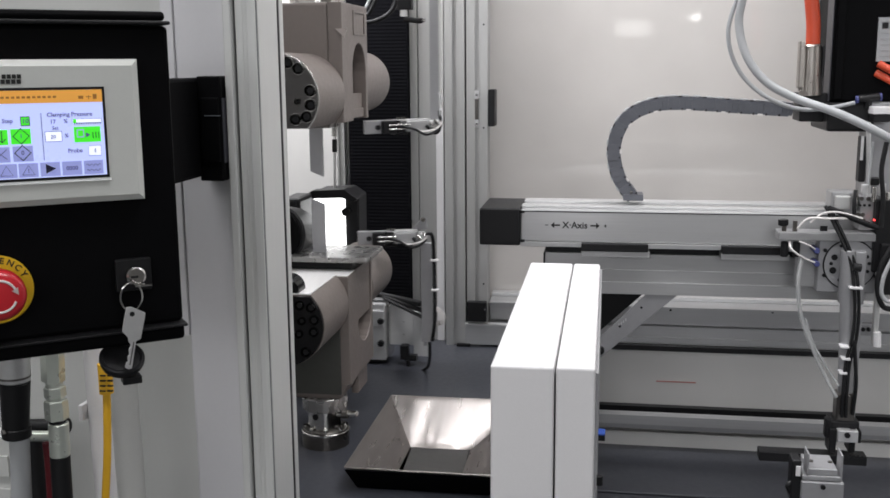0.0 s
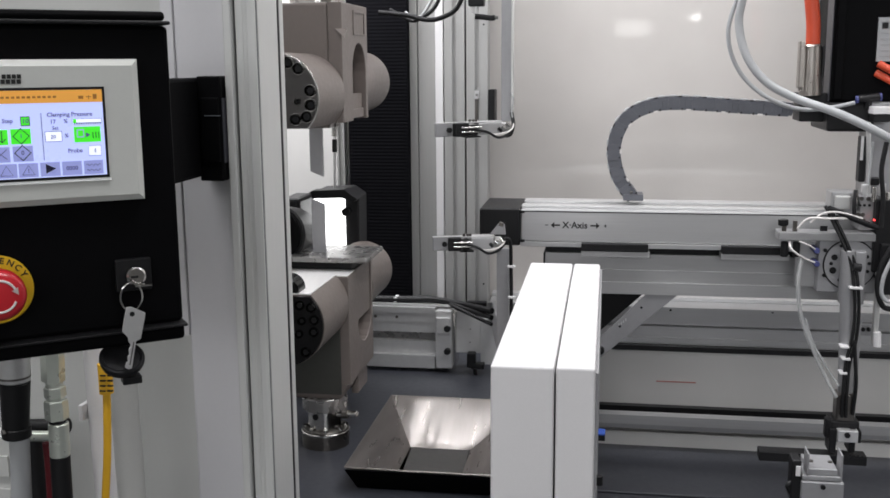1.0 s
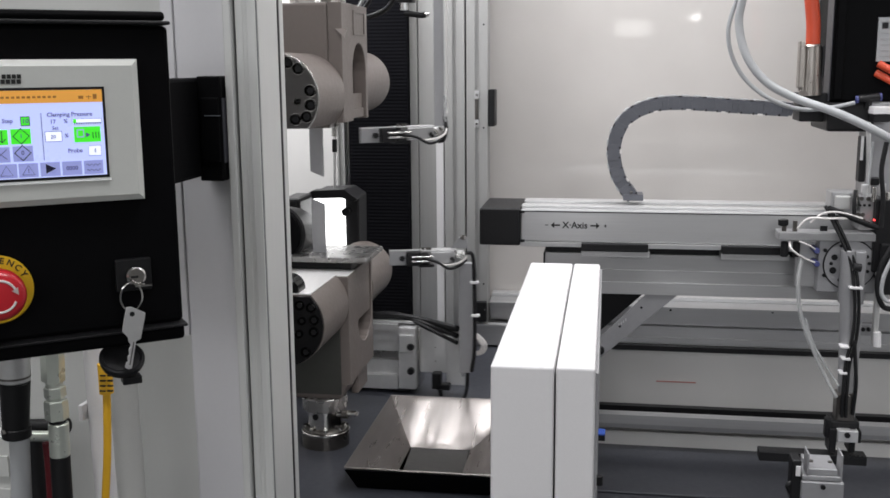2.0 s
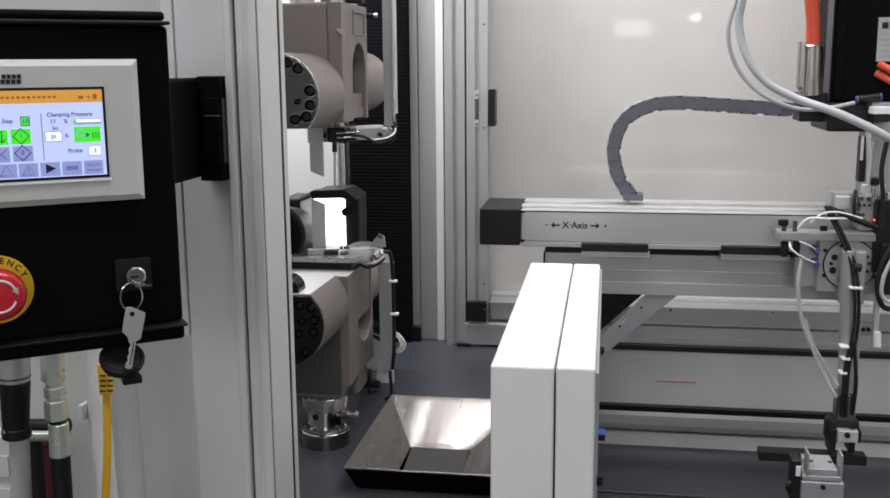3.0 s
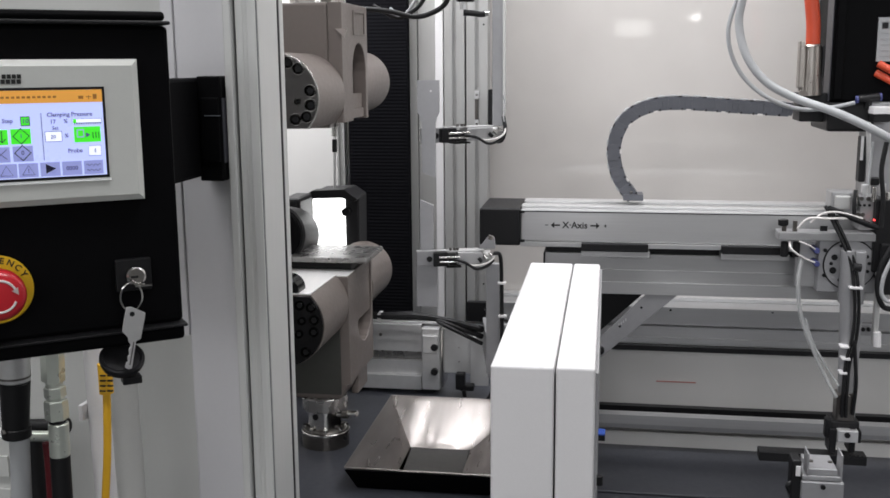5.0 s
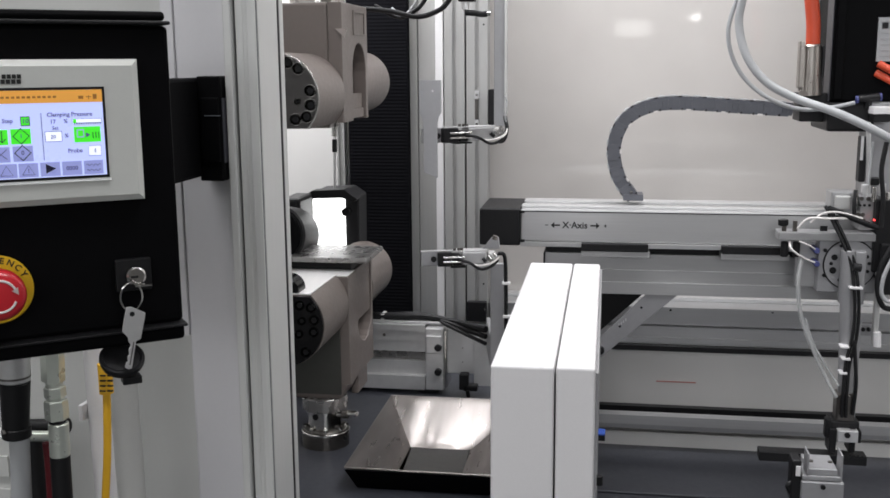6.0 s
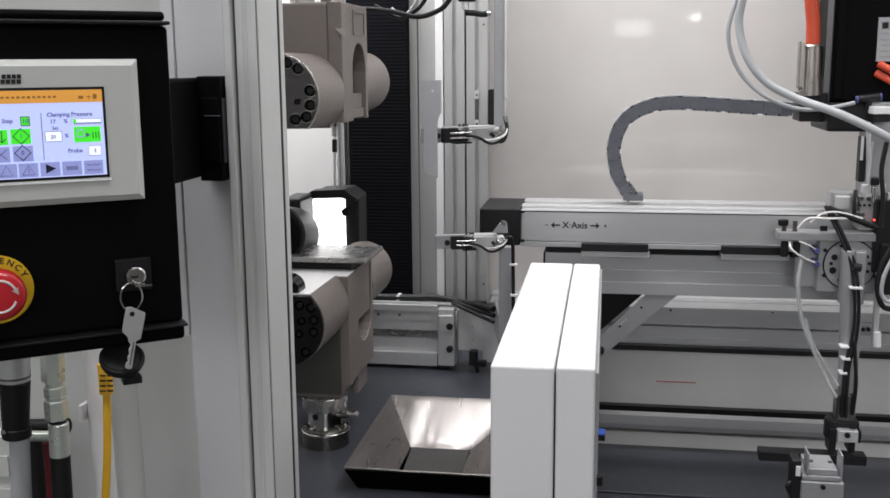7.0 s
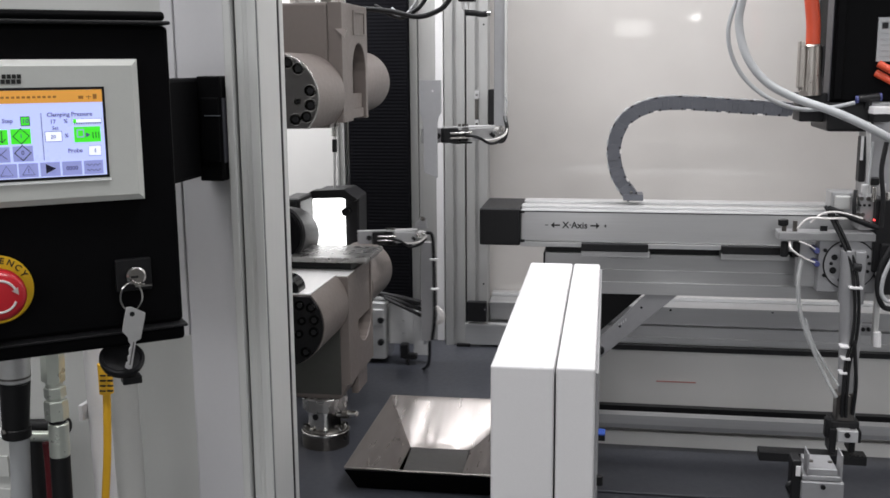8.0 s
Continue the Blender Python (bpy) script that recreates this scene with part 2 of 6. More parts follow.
def LETTERS(text, size, m, bm=None, deep=0.0003, align="CENTER"):
    cu = bpy.data.curves.new("letters", "FONT")
    cu.body, cu.size, cu.align_x, cu.align_y, cu.extrude, cu.resolution_u, cu.offset = text, size, align, "CENTER", deep, 2, size * 0.02
    ob = bpy.data.objects.new("letters", cu)
    scene.collection.objects.link(ob)
    bpy.context.view_layer.update()
    me = bpy.data.meshes.new_from_object(ob.evaluated_get(bpy.context.evaluated_depsgraph_get()))
    bpy.data.objects.remove(ob)
    bm = bm or bmesh.new()
    tmp = bmesh.new()
    tmp.from_mesh(me)
    tmp.transform(m)
    bpy.data.meshes.remove(me)
    bpy.data.curves.remove(cu)
    return merge(bm, tmp)


def FACING(x, y, z, turn=0.0):
    """Letters that stand upright and face -y."""
    return Matrix.Translation((x, y, z)) @ pose(0, 0, 0, 90, 0, 0) @ pose(0, 0, 0, 0, 0, turn)


def solid(name, bm, material, label, category="", kind="", smooth=False, group=""):
    ob = part(name, bm, material, None, label, smooth)
    return tagged(ob, label, category, group, kind)


# ---- hall ----
solid("floor", B(-4, 4, -5, 4, -0.1, 0), CONCRETE, "grey coated hall floor under the machine", kind="structure")
solid("ceiling", B(-4, 4, -5, 4, 3.6, 3.7), HALLWALL, "plain pale hall ceiling", kind="structure")
WN = (-2.8, 2.8, 2.0, 3.0)
bm = B(-4, 4, -5.1, -5, 0, WN[2])
B(-4, 4, -5.1, -5, WN[3], 3.6, bm=bm)
B(-4, WN[0], -5.1, -5, WN[2], WN[3], bm=bm)
B(WN[1], 4, -5.1, -5, WN[2], WN[3], bm=bm)
solid("wall_south", bm, HALLWALL, "plain pale hall wall with a long high window", kind="structure")
w2 = thing("window_2", "long high hall window with white frame bars", "window", (0, -5.05, WN[2]), kind="structure")
part("window_frame", B(WN[0], WN[1], -5.09, -5.06, WN[2], WN[2] + 0.05), WHITE, w2)
part("window_frame", B(WN[0], WN[1], -5.09, -5.06, WN[3] - 0.05, WN[3]), WHITE, w2)
for k in range(5):
    wx = WN[0] + 0.025 + (WN[1] - WN[0] - 0.05) * k / 4
    part("mullion", B(wx - 0.025, wx + 0.025, -5.09, -5.06, WN[2] + 0.051, WN[3] - 0.051), WHITE, w2)
solid("wall_north", B(-4, 4, 4, 4.1, 0, 3.6), HALLWALL, "plain pale hall wall", kind="structure")
solid("wall_west", B(-4.1, -4, -5, 4, 0, 3.6), HALLWALL, "plain pale hall wall", kind="structure")
solid("wall_east", B(4, 4.1, -5, 4, 0, 3.6), HALLWALL, "plain pale hall wall", kind="structure")
for lx, ly in ((-1.2, 0.3), (0.9, 0.3), (-1.6, -3.2), (0.9, -3.2)):
    t = thing("ceiling_lamp", "long white hall lamp hung from the ceiling", "lamp", (lx, ly, 3.5), group="hall lamps")
    part("housing", B(lx - 0.7, lx + 0.7, ly - 0.17, ly + 0.17, 3.47, 3.55, 0.01), WHITE, t)
    part("stem", B(lx - 0.02, lx + 0.02, ly - 0.02, ly + 0.02, 3.551, 3.6), WHITE, t)
    part("tube", B(lx - 0.65, lx + 0.65, ly - 0.14, ly + 0.14, 3.44, 3.469, 0.005), TUBELIGHT, t)

# ---- cabin ----
YB = 2.03
TZ = 0.916
solid("wall_back", B(-1.6, 0.9, YB + 0.03, YB + 0.05, 0.5, 2.4), PANEL, "white sheet wall closing the machine cabin", kind="structure")
solid("wall_side_left", B(-1.62, -1.6, 1.1, YB + 0.05, 0.5, 2.4), PANEL, "white sheet wall closing the machine cabin", kind="structure")
solid("wall_side_right", B(0.9, 0.92, 1.1, YB + 0.05, 0.5, 2.4), PANEL, "white sheet wall closing the machine cabin", kind="structure")
solid("cabin_ceiling", B(-1.62, 0.92, 1.05, YB + 0.05, 2.4, 2.42), PANEL, "white sheet roof of the machine cabin", kind="structure")
for cx, cy, w in ((-0.2, 1.78, 1.7), (0.0, 1.25, 1.2)):
    cl = thing("cabin_lamp", "white strip lamp under the cabin roof", "lamp", (cx, cy, 2.38), group="cabin lamps")
    part("housing", B(cx - w / 2 - 0.03, cx + w / 2 + 0.03, cy - 0.08, cy + 0.08, 2.36, 2.399, 0.004), WHITE, cl)
# housing for the added, unseen lamp
wk = thing("work_lamp", "small unseen strip lamp added to brighten the wall behind the grips", "lamp", (-0.66, 1.77, 1.83))
part("housing", B(-0.83, -0.49, 1.735, 1.80, 1.815, 1.84, 0.003), WHITE, wk)
part("stem", B(-0.69, -0.66, 1.80, 2.058, 1.825, 1.835), ALU, wk)
for wx, wz, w, h, gl in ((0.1976, 1.7691, 0.14, 0.06, 3), (0.7322, 1.8519, 0.045, 0.016, 16), (1.4769, 1.8086, 0.028, 0.016, 16), (1.573, 1.8073, 0.034, 0.016, 16)):
    wl = thing("wall_lamp", "small bright lamp on the far hall wall", "lamp", (wx, -5, wz), group="hall wall lamps")
    part("case", B(wx - w - 0.02, wx + w + 0.02, -4.999, -4.97, wz - h - 0.02, wz + h + 0.02, 0.004), WHITE, wl)
    part("glow_pane", B(wx - w, wx + w, -4.9695, -4.96, wz - h, wz + h), WALLGLOW[gl], wl)
WX0 = -0.2421
solid("window_1", B(WX0, 0.88, YB, YB + 0.008, 0.9934, 2.35), SHINY, "glossy pale acrylic window sheet in the back frame", kind="structure")
XS = -0.02
CZ = 0.903
CH = (-0.2835, -0.1922, 1.2183 + 0.05, 1.4179)
HOLE = (-0.3331 + 0.014, -0.125, 1.2183 + 0.014, 1.5154 - 0.04)
bm = B(-1.5, HOLE[0], 0.95, 2.0, TZ - 0.03, TZ)
B(HOLE[1], XS, 0.95, 2.0, TZ - 0.03, TZ, bm=bm)
B(HOLE[0], HOLE[1], 0.95, HOLE[2], TZ - 0.03, TZ, bm=bm)
B(HOLE[0], HOLE[1], HOLE[3], 2.0, TZ - 0.03, TZ, bm=bm)
solid("table", bm, TABLE, "dark grey steel machine table with a drop hole", kind="structure")
DZ = 0.729
bm = B(XS + 0.005, 0.88, 1.6977, 1.93, DZ - 0.03, DZ, 0.0015)
B(XS + 0.005, 0.88, 0.7, 1.6977 - 0.006, DZ - 0.032, DZ - 0.002, 0.0015, bm=bm)
solid("deck", bm, TABLE, "dark grey lower deck of two steel plates", kind="structure")
solid("deck_base", B(-1.5, 0.88, 0.7, 2.0, 0.5, 0.6), TABLE, "dark steel base below the deck", kind="structure")
solid("deck_edge", B(XS + 0.005, XS + 0.012, 0.96, 2.0, 0.6, TZ - 0.031), TABLE, "dark steel side plate under the table", kind="structure")


def white_box():
    t = thing("partition_box", "pair of thick white coated partition panels", "partition", (-0.06, 1.25, TZ))
    part("panel", B(-0.1125, -0.0480, 0.981, 1.527, TZ, 1.17, 0.003, seg=3), WHITE, t)
    part("panel", B(-0.0462, -0.0065, 0.983, 1.527, TZ, 1.17, 0.003, seg=3), WHITE, t)
    part("backing", B(-0.0479, -0.0463, 0.99, 1.52, TZ, 1.160), BLACK, t, "black joint between the panels")
    part("hinge_pin", CYL((-0.001, 1.0, 1.0398), (-0.001, 1.0, 1.0491), 0.004, n=12), BLACK, t)
    part("side_sheet", B(-0.0063, -0.0035, 0.99, 1.52, TZ, 1.163), BRACKET, t)


white_box()


def chute():
    z = 0.95
    t = thing("chute", "shiny stainless steel funnel chute on the table", "chute", (-0.21, 1.26, TZ))
    x0, x1, y0, y1 = -0.3331, -0.117, 1.2183, 1.5154
    zb = CZ
    ix0, ix1, iy0, iy1 = CH
    o = [(x0, y0, z), (x1, y0, z), (x1, y1, z), (x0, y1, z)]
    n = [(ix0, iy0, zb), (ix1, iy0, zb), (ix1, iy1, zb), (ix0, iy1, zb)]
    for k, name in enumerate(("front_sheet", "side_sheet", "back_sheet", "side_sheet")):
        j = (k + 1) % 4
        bm = bmesh.new()
        bm.faces.new([bm.verts.new(p) for p in (o[k], o[j], n[j], n[k])])
        bmesh.ops.subdivide_edges(bm, edges=list(bm.edges), cuts=17, use_grid_fill=True)
        for v in bm.verts:
            if not v.is_boundary:
                q = Vector((v.co.x * 38, v.co.y * 9, k * 3.7))
                v.co.z += 0.003 * noise.noise(q) + 0.0004 * noise.noise(q * 2.3)
        bmesh.ops.solidify(bm, geom=list(bm.faces), thickness=0.0012)
        part(name, bm, SHEET, t, smooth=True)
    bm = bmesh.new()
    for k in range(4):
        j = (k + 1) % 4
        a, b = Vector(n[k]), Vector(n[j])
        dn = Vector((0, 0, -0.18))
        bm.faces.new([bm.verts.new(p) for p in (a, b, b + dn, a + dn)])
    bm.faces.new([bm.verts.new(Vector(p) + Vector((0, 0, -0.18))) for p in n])
    bmesh.ops.solidify(bm, geom=list(bm.faces), thickness=0.001)
    part("throat", bm, BRACKET, t, "grey drop throat")
    ry = iy0 + 0.03
    bm = bmesh.new()
    bm.faces.new([bm.verts.new(p) for p in ((ix0 + 0.002, iy1 - 0.002, zb), (ix1 - 0.002, iy1 - 0.002, zb), (ix1 - 0.002, ry, zb - 0.014), (ix0 + 0.002, ry, zb - 0.014))])
    bmesh.ops.solidify(bm, geom=list(bm.faces), thickness=0.001)
    part("ramp", bm, RAMPMAT, t, "grey ramp in the funnel mouth")
    bm = bmesh.new()
    for k in range(4):
        j = (k + 1) % 4
        TUBE([o[k], o[j]], 0.0007, 8, 0, bm)
    part("rim", bm, SHEET, t, "folded steel rim")
    bm = bmesh.new()
    # guard drawn down to the table; its lower black stands for the shadow there
    bm.faces.new([bm.verts.new(p) for p in ((x0, y0 - 0.001, z - 0.003), (x1, y0 - 0.001, z - 0.003), (x1 - 0.012, y0 + 0.0135, TZ + 0.0005), (x0 + 0.0135, y0 + 0.0135, TZ + 0.0005))])
    bmesh.ops.solidify(bm, geom=list(bm.faces), thickness=0.001)
    part("front_guard", bm, BLACKCOAT, t, "black front guard, its lower part in place of shade")
    bm = bmesh.new()
    B(x1 - 0.012, x1 - 0.008, y0 + 0.02, y1 - 0.02, TZ, z - 0.004, bm=bm)
    part("stand", bm, BLACK, t, "black stand plate")


chute()


# ---- frame posts ----
def post(name, x0, x1, y0, y1, z0, z1, nw, nh, label, material=None):
    t = thing(name, label, "post", ((x0 + x1) / 2, (y0 + y1) / 2, z0), kind="structure")
    part("profile", BAR(((x0 + x1) / 2, (y0 + y1) / 2, z0), ((x0 + x1) / 2, (y0 + y1) / 2, z1), x1 - x0, y1 - y0, nw, nh), material or ALU_Z, t)
    return t


fx = -0.3708
fp = thing("front_post", "anodised aluminium corner post with plain cover strips", "post", (-0.388, 1.09, 0), kind="structure")
# dark core colour stands in for the shade between the cover strips
part("core", B(-0.3965, fx - 0.0012, 1.056, 1.1255, 0, 2.39, 0.001), CHAIN, fp, "post core coloured dark for shade in the slots")
part("outer_lip", B(-0.4065, -0.3976, 1.045, 1.084, 0, 2.39, 0.0015), POSTALU, fp, "pale outer lip")
part("front_strip", B(-0.3946, -0.3815, 1.0515, 1.0558, 0, 2.39, 0.0008), POSTALU, fp)
part("front_ridge", B(-0.3872, -0.3862, 1.0508, 1.0514, 0, 2.39), POSTALU, fp)
part("corner_strip", B(-0.3813, fx, 1.049, 1.0515, 0, 2.39, 0.0012), POSTALU, fp, "bright rounded corner strip")
part("side_cover", B(fx - 0.001, fx, 1.056, 1.1205, 0, 2.39), POSTALU, fp, "plain side cover strip")
part("seal", B(fx - 0.03, fx - 0.0006, 1.1258, 1.130, 0, 2.39), BLACK, fp, "black rubber door seal")
part("edge_strip", B(fx - 0.03, fx - 0.0002, 1.1302, 1.144, 0, 2.39, 0.001), POSTALU, fp)
for hz in (1.0198, 1.004):
    part("scratch", CYL((fx - 0.0002, 1.118, hz), (fx + 0.0002, 1.118, hz), 0.0012, n=8), BRACKET, fp)
pp = thing("back_post", "wide pale aluminium back post with a white strip", "post", (-0.3554, 1.99, TZ), kind="structure")
part("profile", B(-0.3864, -0.3703, 1.972, 2.02, TZ, 2.4, 0.001), ALU_Z, pp)
part("profile", B(-0.3691, -0.3347, 1.975, 2.02, TZ, 2.4, 0.001), ALU_Z, pp)
part("white_strip", B(-0.3342, -0.3188, 1.97, 2.02, TZ, 2.4, 0.001), WHITE, pp, "white cover strip")
part("foot", B(-0.3853, -0.3668, 1.955, 1.969, TZ, TZ + 0.03, 0.001), BLACK, pp)
post("back_post", -0.3117, -0.2725, 1.94, 2.0, TZ, 2.4, 1, 1, "slotted aluminium back post")
dp = post("door_post", -0.2691, -0.228, 1.941, 1.98, 0.964, 2.4, 1, 1, "slotted aluminium door frame post with hinge screws")
for hx, hz in ((-0.2488, 1.4136), (-0.2489, 1.3584),):
    part("hinge_plate", B(hx - 0.0043, hx + 0.0043, 1.938, 1.9405, hz - 0.0075, hz + 0.0075, 0.0008), ALU_RAW, dp)
    part("screw", CYL((hx, 1.9375, hz), (hx, 1.936, hz), 0.0025, n=10), STEEL, dp)
part("hinge_leaf", B(-0.2524, -0.2458, 1.9385, 1.9405, 1.3671, 1.405), DARKSTEEL, dp)
for hx, hz in ((-0.2356, 1.5452), (-0.2357, 1.3508), (-0.2359, 1.0432),):
    part("plug", CYL((hx, 1.9408, hz), (hx, 1.9398, hz), 0.0018, n=10), BLACK, dp)
part("handle", B(-0.2253, -0.2127, 1.925, 1.965, 1.3541, 1.4242, 0.002), BLACK, dp, "black door handle block")
part("seal", B(-0.2724, -0.2692, 1.952, 1.975, 0.9288, 2.4), BLACK, dp, "black rubber seal in the door gap")
cb = thing("corner_block", "black plastic corner block in the window frame", "corner block", (-0.2483, 1.935, 0.9689))
part("block", B(-0.2676, -0.229, 1.925, 1.9395, 0.9689, 1.0094, 0.002), BLACK, cb)
part("screw", CYL((-0.2313, 1.9249, 0.9949), (-0.2313, 1.9235, 0.9949), 0.002, n=10), STEEL, cb)


def stepped(rows, y1, x0, x1):
    """A long extruded rail along x: rows of (height, front face), top first; each face runs down to the next row."""
    pts = [(y1, rows[0][0])]
    for (za, ya), (zb, _) in zip(rows, rows[1:]):
        pts += [(ya, za), (ya, zb)]
    pts.append((y1, rows[-1][0]))
    return EXT(pts, x0, x1, m=TURN)


TURN = Matrix(((0, 1, 0, 0), (1, 0, 0, 0), (0, 0, 1, 0), (0, 0, 0, 1)))
r = thing("back_rail", "wide slotted aluminium rail under the window", "rail", (-0.2257, 1.95, 0.926), kind="structure")
part("profile", stepped([(0.9995, 1.9635), (0.9815, 1.967), (0.9665, 1.982), (0.9618, 1.965), (0.944, 1.9685), (0.9395, 1.964), (0.9265, 0)], 1.996, -0.2257, 0.88), ALU_X, r)
part("ledge", B(-0.2257, 0.88, 1.946, 2.025, 1.0019, 1.0053), ALU_X, r)
part("sill", B(-0.2257, 0.88, 2.0, 2.026, 1.0056, 1.0125, 0.001), ALU_RAW, r, "bright sill strip")
part("gasket", B(-0.2257, 0.88, 1.951, 1.9645, 0.9154, 0.9257), BLACK, r, "black rubber gasket")
for hx, hz in ((0.1292, 0.9956), (0.3213, 0.9973),):
    part("screw", CYL((hx, 1.9645, hz), (hx, 1.9615, hz), 0.0022, n=10), BLACK, r)
r2 = thing("window_rail", "plain aluminium rail under the door post", "rail", (-0.2724, 1.935, 0.9213), kind="structure")
part("profile", B(-0.2724, -0.115, 1.934, 1.9485, TZ + 0.0035, 0.9595, 0.0012), ALU_X, r2)
part("top_lip", B(-0.2724, -0.115, 1.9325, 1.9487, 0.9598, 0.9632, 0.0008), ALU_RAW, r2, "bright top lip")
part("foot", B(-0.289, -0.262, 1.928, 1.936, TZ, TZ + 0.006, 0.001), BLACK, r2)
r = thing("lower_rail", "slotted aluminium rail along the deck", "rail", (-0.0211, 1.9, 0.7673), kind="structure")
part("profile", stepped([(0.7992, 1.9), (0.7955, 1.904), (0.7798, 1.918), (0.7673, 0)], 1.9245, -0.0211, 0.88), ALU_X, r)
# the slot's shade, laid in as a darker strip
part("slot_shade", B(-0.0211, 0.88, 1.9135, 1.9175, 0.7685, 0.7785), BRACKET, r, "grey strip standing in for shade in the slot")
part("gasket", B(-0.0218, 0.88, 1.948, 1.9645, 0.7825, 0.8017), BLACK, r, "black rubber gasket")
part("skirt", B(-0.0218, 0.88, 1.925, 1.929, DZ, 0.7559), PANEL, r, "pale sheet skirt")
solid("lower_sheet", B(-0.0687, 0.88, 1.965, 1.97, DZ, 0.9257 - 0.001), PANEL, "white sheet below the window rail", kind="structure")
mk = thing("marking", "thin red marking line on the white back sheet", "marking", (0.1434, 1.963, 0.8497))
part("line", B(0.106, 0.1828, 1.9638, 1.9649, 0.8485, 0.8509), mat("faded_red_line", (0.5, 0.2, 0.18), 0.5), mk)
solid("left_sheet", B(-1.3, -0.4301, 1.12, 1.125, 0, 2.4), GREYPANEL, "pale grey painted cabinet sheet", kind="structure")
solid("left_cover", B(-0.479, -0.4055, 1.085, 1.119, 0, 2.4, 0.003), COVERPAINT, "pale grey folded cover sheet", kind="structure")
# strip in the cover's pale colour, ending at 1.16 m
solid("left_strip", B(-0.4935, -0.4793, 1.083, 1.119, 1.16, 2.4, 0.001), COVERPAINT, "pale edge strip beside the cover, upper part only", kind="structure")


# ---- x axis ----
def x_axis():
    y, x1 = 1.6, 0.86
    t = thing("linear_axis", "long silver aluminium linear axis beam with printed arrows", "linear axis", (-0.201, y, 1.1857))
    za, zb = 1.1822, 1.2422
    xa = -0.1348
    part("beam", B(xa, x1, y, y + 0.125, za + 0.008, zb, 0.003), ALU_X, t)
    part("lower_lip", B(xa, x1, y - 0.003, y + 0.11, za, za + 0.0078, 0.001), ALU_X, t)
    part("top_rail", B(xa, x1, y + 0.018, y + 0.045, zb, zb + 0.004, 0.001), ALU_RAW, t)
    part("top_rail", B(xa, x1, y + 0.075, y + 0.11, zb, zb + 0.004, 0.001), ALU_RAW, t)
    part("groove", B(xa, x1, y - 0.0004, y + 0.002, zb - 0.0042, zb - 0.0025), BLACK, t)
    part("end_cap", B(-0.201, xa - 0.0004, y - 0.003, y + 0.128, za + 0.001, zb + 0.001, 0.003, seg=3), BLACK, t, "black plastic end cap")
    for z in (za + 0.009, zb - 0.004):
        part("lug", B(xa, xa + 0.007, y - 0.004, y + 0.01, z - 0.002, z + 0.002, 0.0005), BLACK, t)
    fz = 1.2173
    part("lettering", LETTERS("X·Axis", 0.0145, FACING(-0.0479, y - 0.0005, fz)), PRINT, t, "black printed axis name")
    for c, s in ((-0.0776, -1), (-0.0175, 1)):
        bm = EXT([(c - 0.006, fz - 0.0012), (c + 0.003, fz - 0.0012), (c + 0.003, fz - 0.005), (c + 0.0085, fz), (c + 0.003, fz + 0.005), (c + 0.003, fz + 0.0012), (c - 0.006, fz + 0.0012)], y - 0.0007, y - 0.0001)
        if s < 0:
            bm.transform(Matrix.Translation((c, 0, 0)) @ Matrix.Scale(-1, 4, (1, 0, 0)) @ Matrix.Translation((-c, 0, 0)))
        part("arrow", bm, PRINT, t)
    part("sign_mark", B(-0.0957, -0.0903, y - 0.0007, y - 0.0001, fz - 0.0006, fz + 0.0006), PRINT, t)
    bm = B(-0.0023, 0.0021, y - 0.0007, y - 0.0001, fz - 0.0006, fz + 0.0006)
    B(-0.0005, 0.0008, y - 0.0008, y - 0.0001, fz - 0.0025, fz + 0.0025, bm=bm)
    part("sign_mark", bm, PRINT, t)
    # carrying beam below
    zt, zm = 1.1676, 1.1036
    s = thing("support_beam", "slotted aluminium beam carrying the linear axis", "beam", (-0.0962, 1.62, zm))
    part("profile", stepped([(zt, 1.6275), (1.142, 1.6225), (1.1228, 1.6175), (zm, 0)], 1.71, -0.0962, x1), ALU_X, s)
    part("end_plate", B(-0.0989, -0.0964, 1.622, 1.71, zm, zt, 0.0005), BLACK, s, "black end plate")
    # shade between the two beams, put in as a black strip
    part("shadow_gap", B(-0.0952, x1, 1.632, 1.70, zt + 0.0003, za - 0.0004), BLACK, s, "black strip standing in for the shaded gap")
    for xa0, xb0 in ((-0.0372, 0.0671), (0.1787, 0.2785)):
        c = thing("axis_clamp", "silver clamp block holding the axis to its beam", "clamp", ((xa0 + xb0) / 2, 1.6, zt), group="axis clamps")
        part("strip", B(xa0, xb0, 1.585, 1.5965, za - 0.0035, za + 0.0085, 0.0008), BLACK, c, "black clamp strip")
        part("block", B(xa0, xb0 + 0.003, 1.59, 1.619, 1.1685, za - 0.004, 0.001), ALU_X, c)
    # slanted bracket
    br = thing("bracket", "slanted sheet metal bracket under the beam", "bracket", (0.0529, 1.64, 1.0395))
    zq = zm - 0.0005
    xl, xr = -0.0069, 0.117
    part("strut", EXT([(xr - 0.05, zq), (xr, zq), (xl, 0.9905), (xl, 1.0272)], 1.622, 1.626, 0.0008), BRACKET, br)
    for k in range(4):
        a = 0.0012 * (k - 1.5)
        part("stamp_mark", B(0.03 + a * 3, 0.0315 + a * 3, 1.6212, 1.6219, 1.053 + a * 2.5, 1.0575 + a * 2.5), ALU_RAW, br)
    part("pivot", CYL((xl + 0.003, 1.622, 1.008), (xl + 0.003, 1.612, 1.008), 0.0065, n=16, bevel=0.001), BLACK, br)
    part("gusset", EXT([(xl, zq), (xr - 0.045, zq), (xl, 1.028)], 1.66, 1.664), BLACK, br, "black gusset plate")
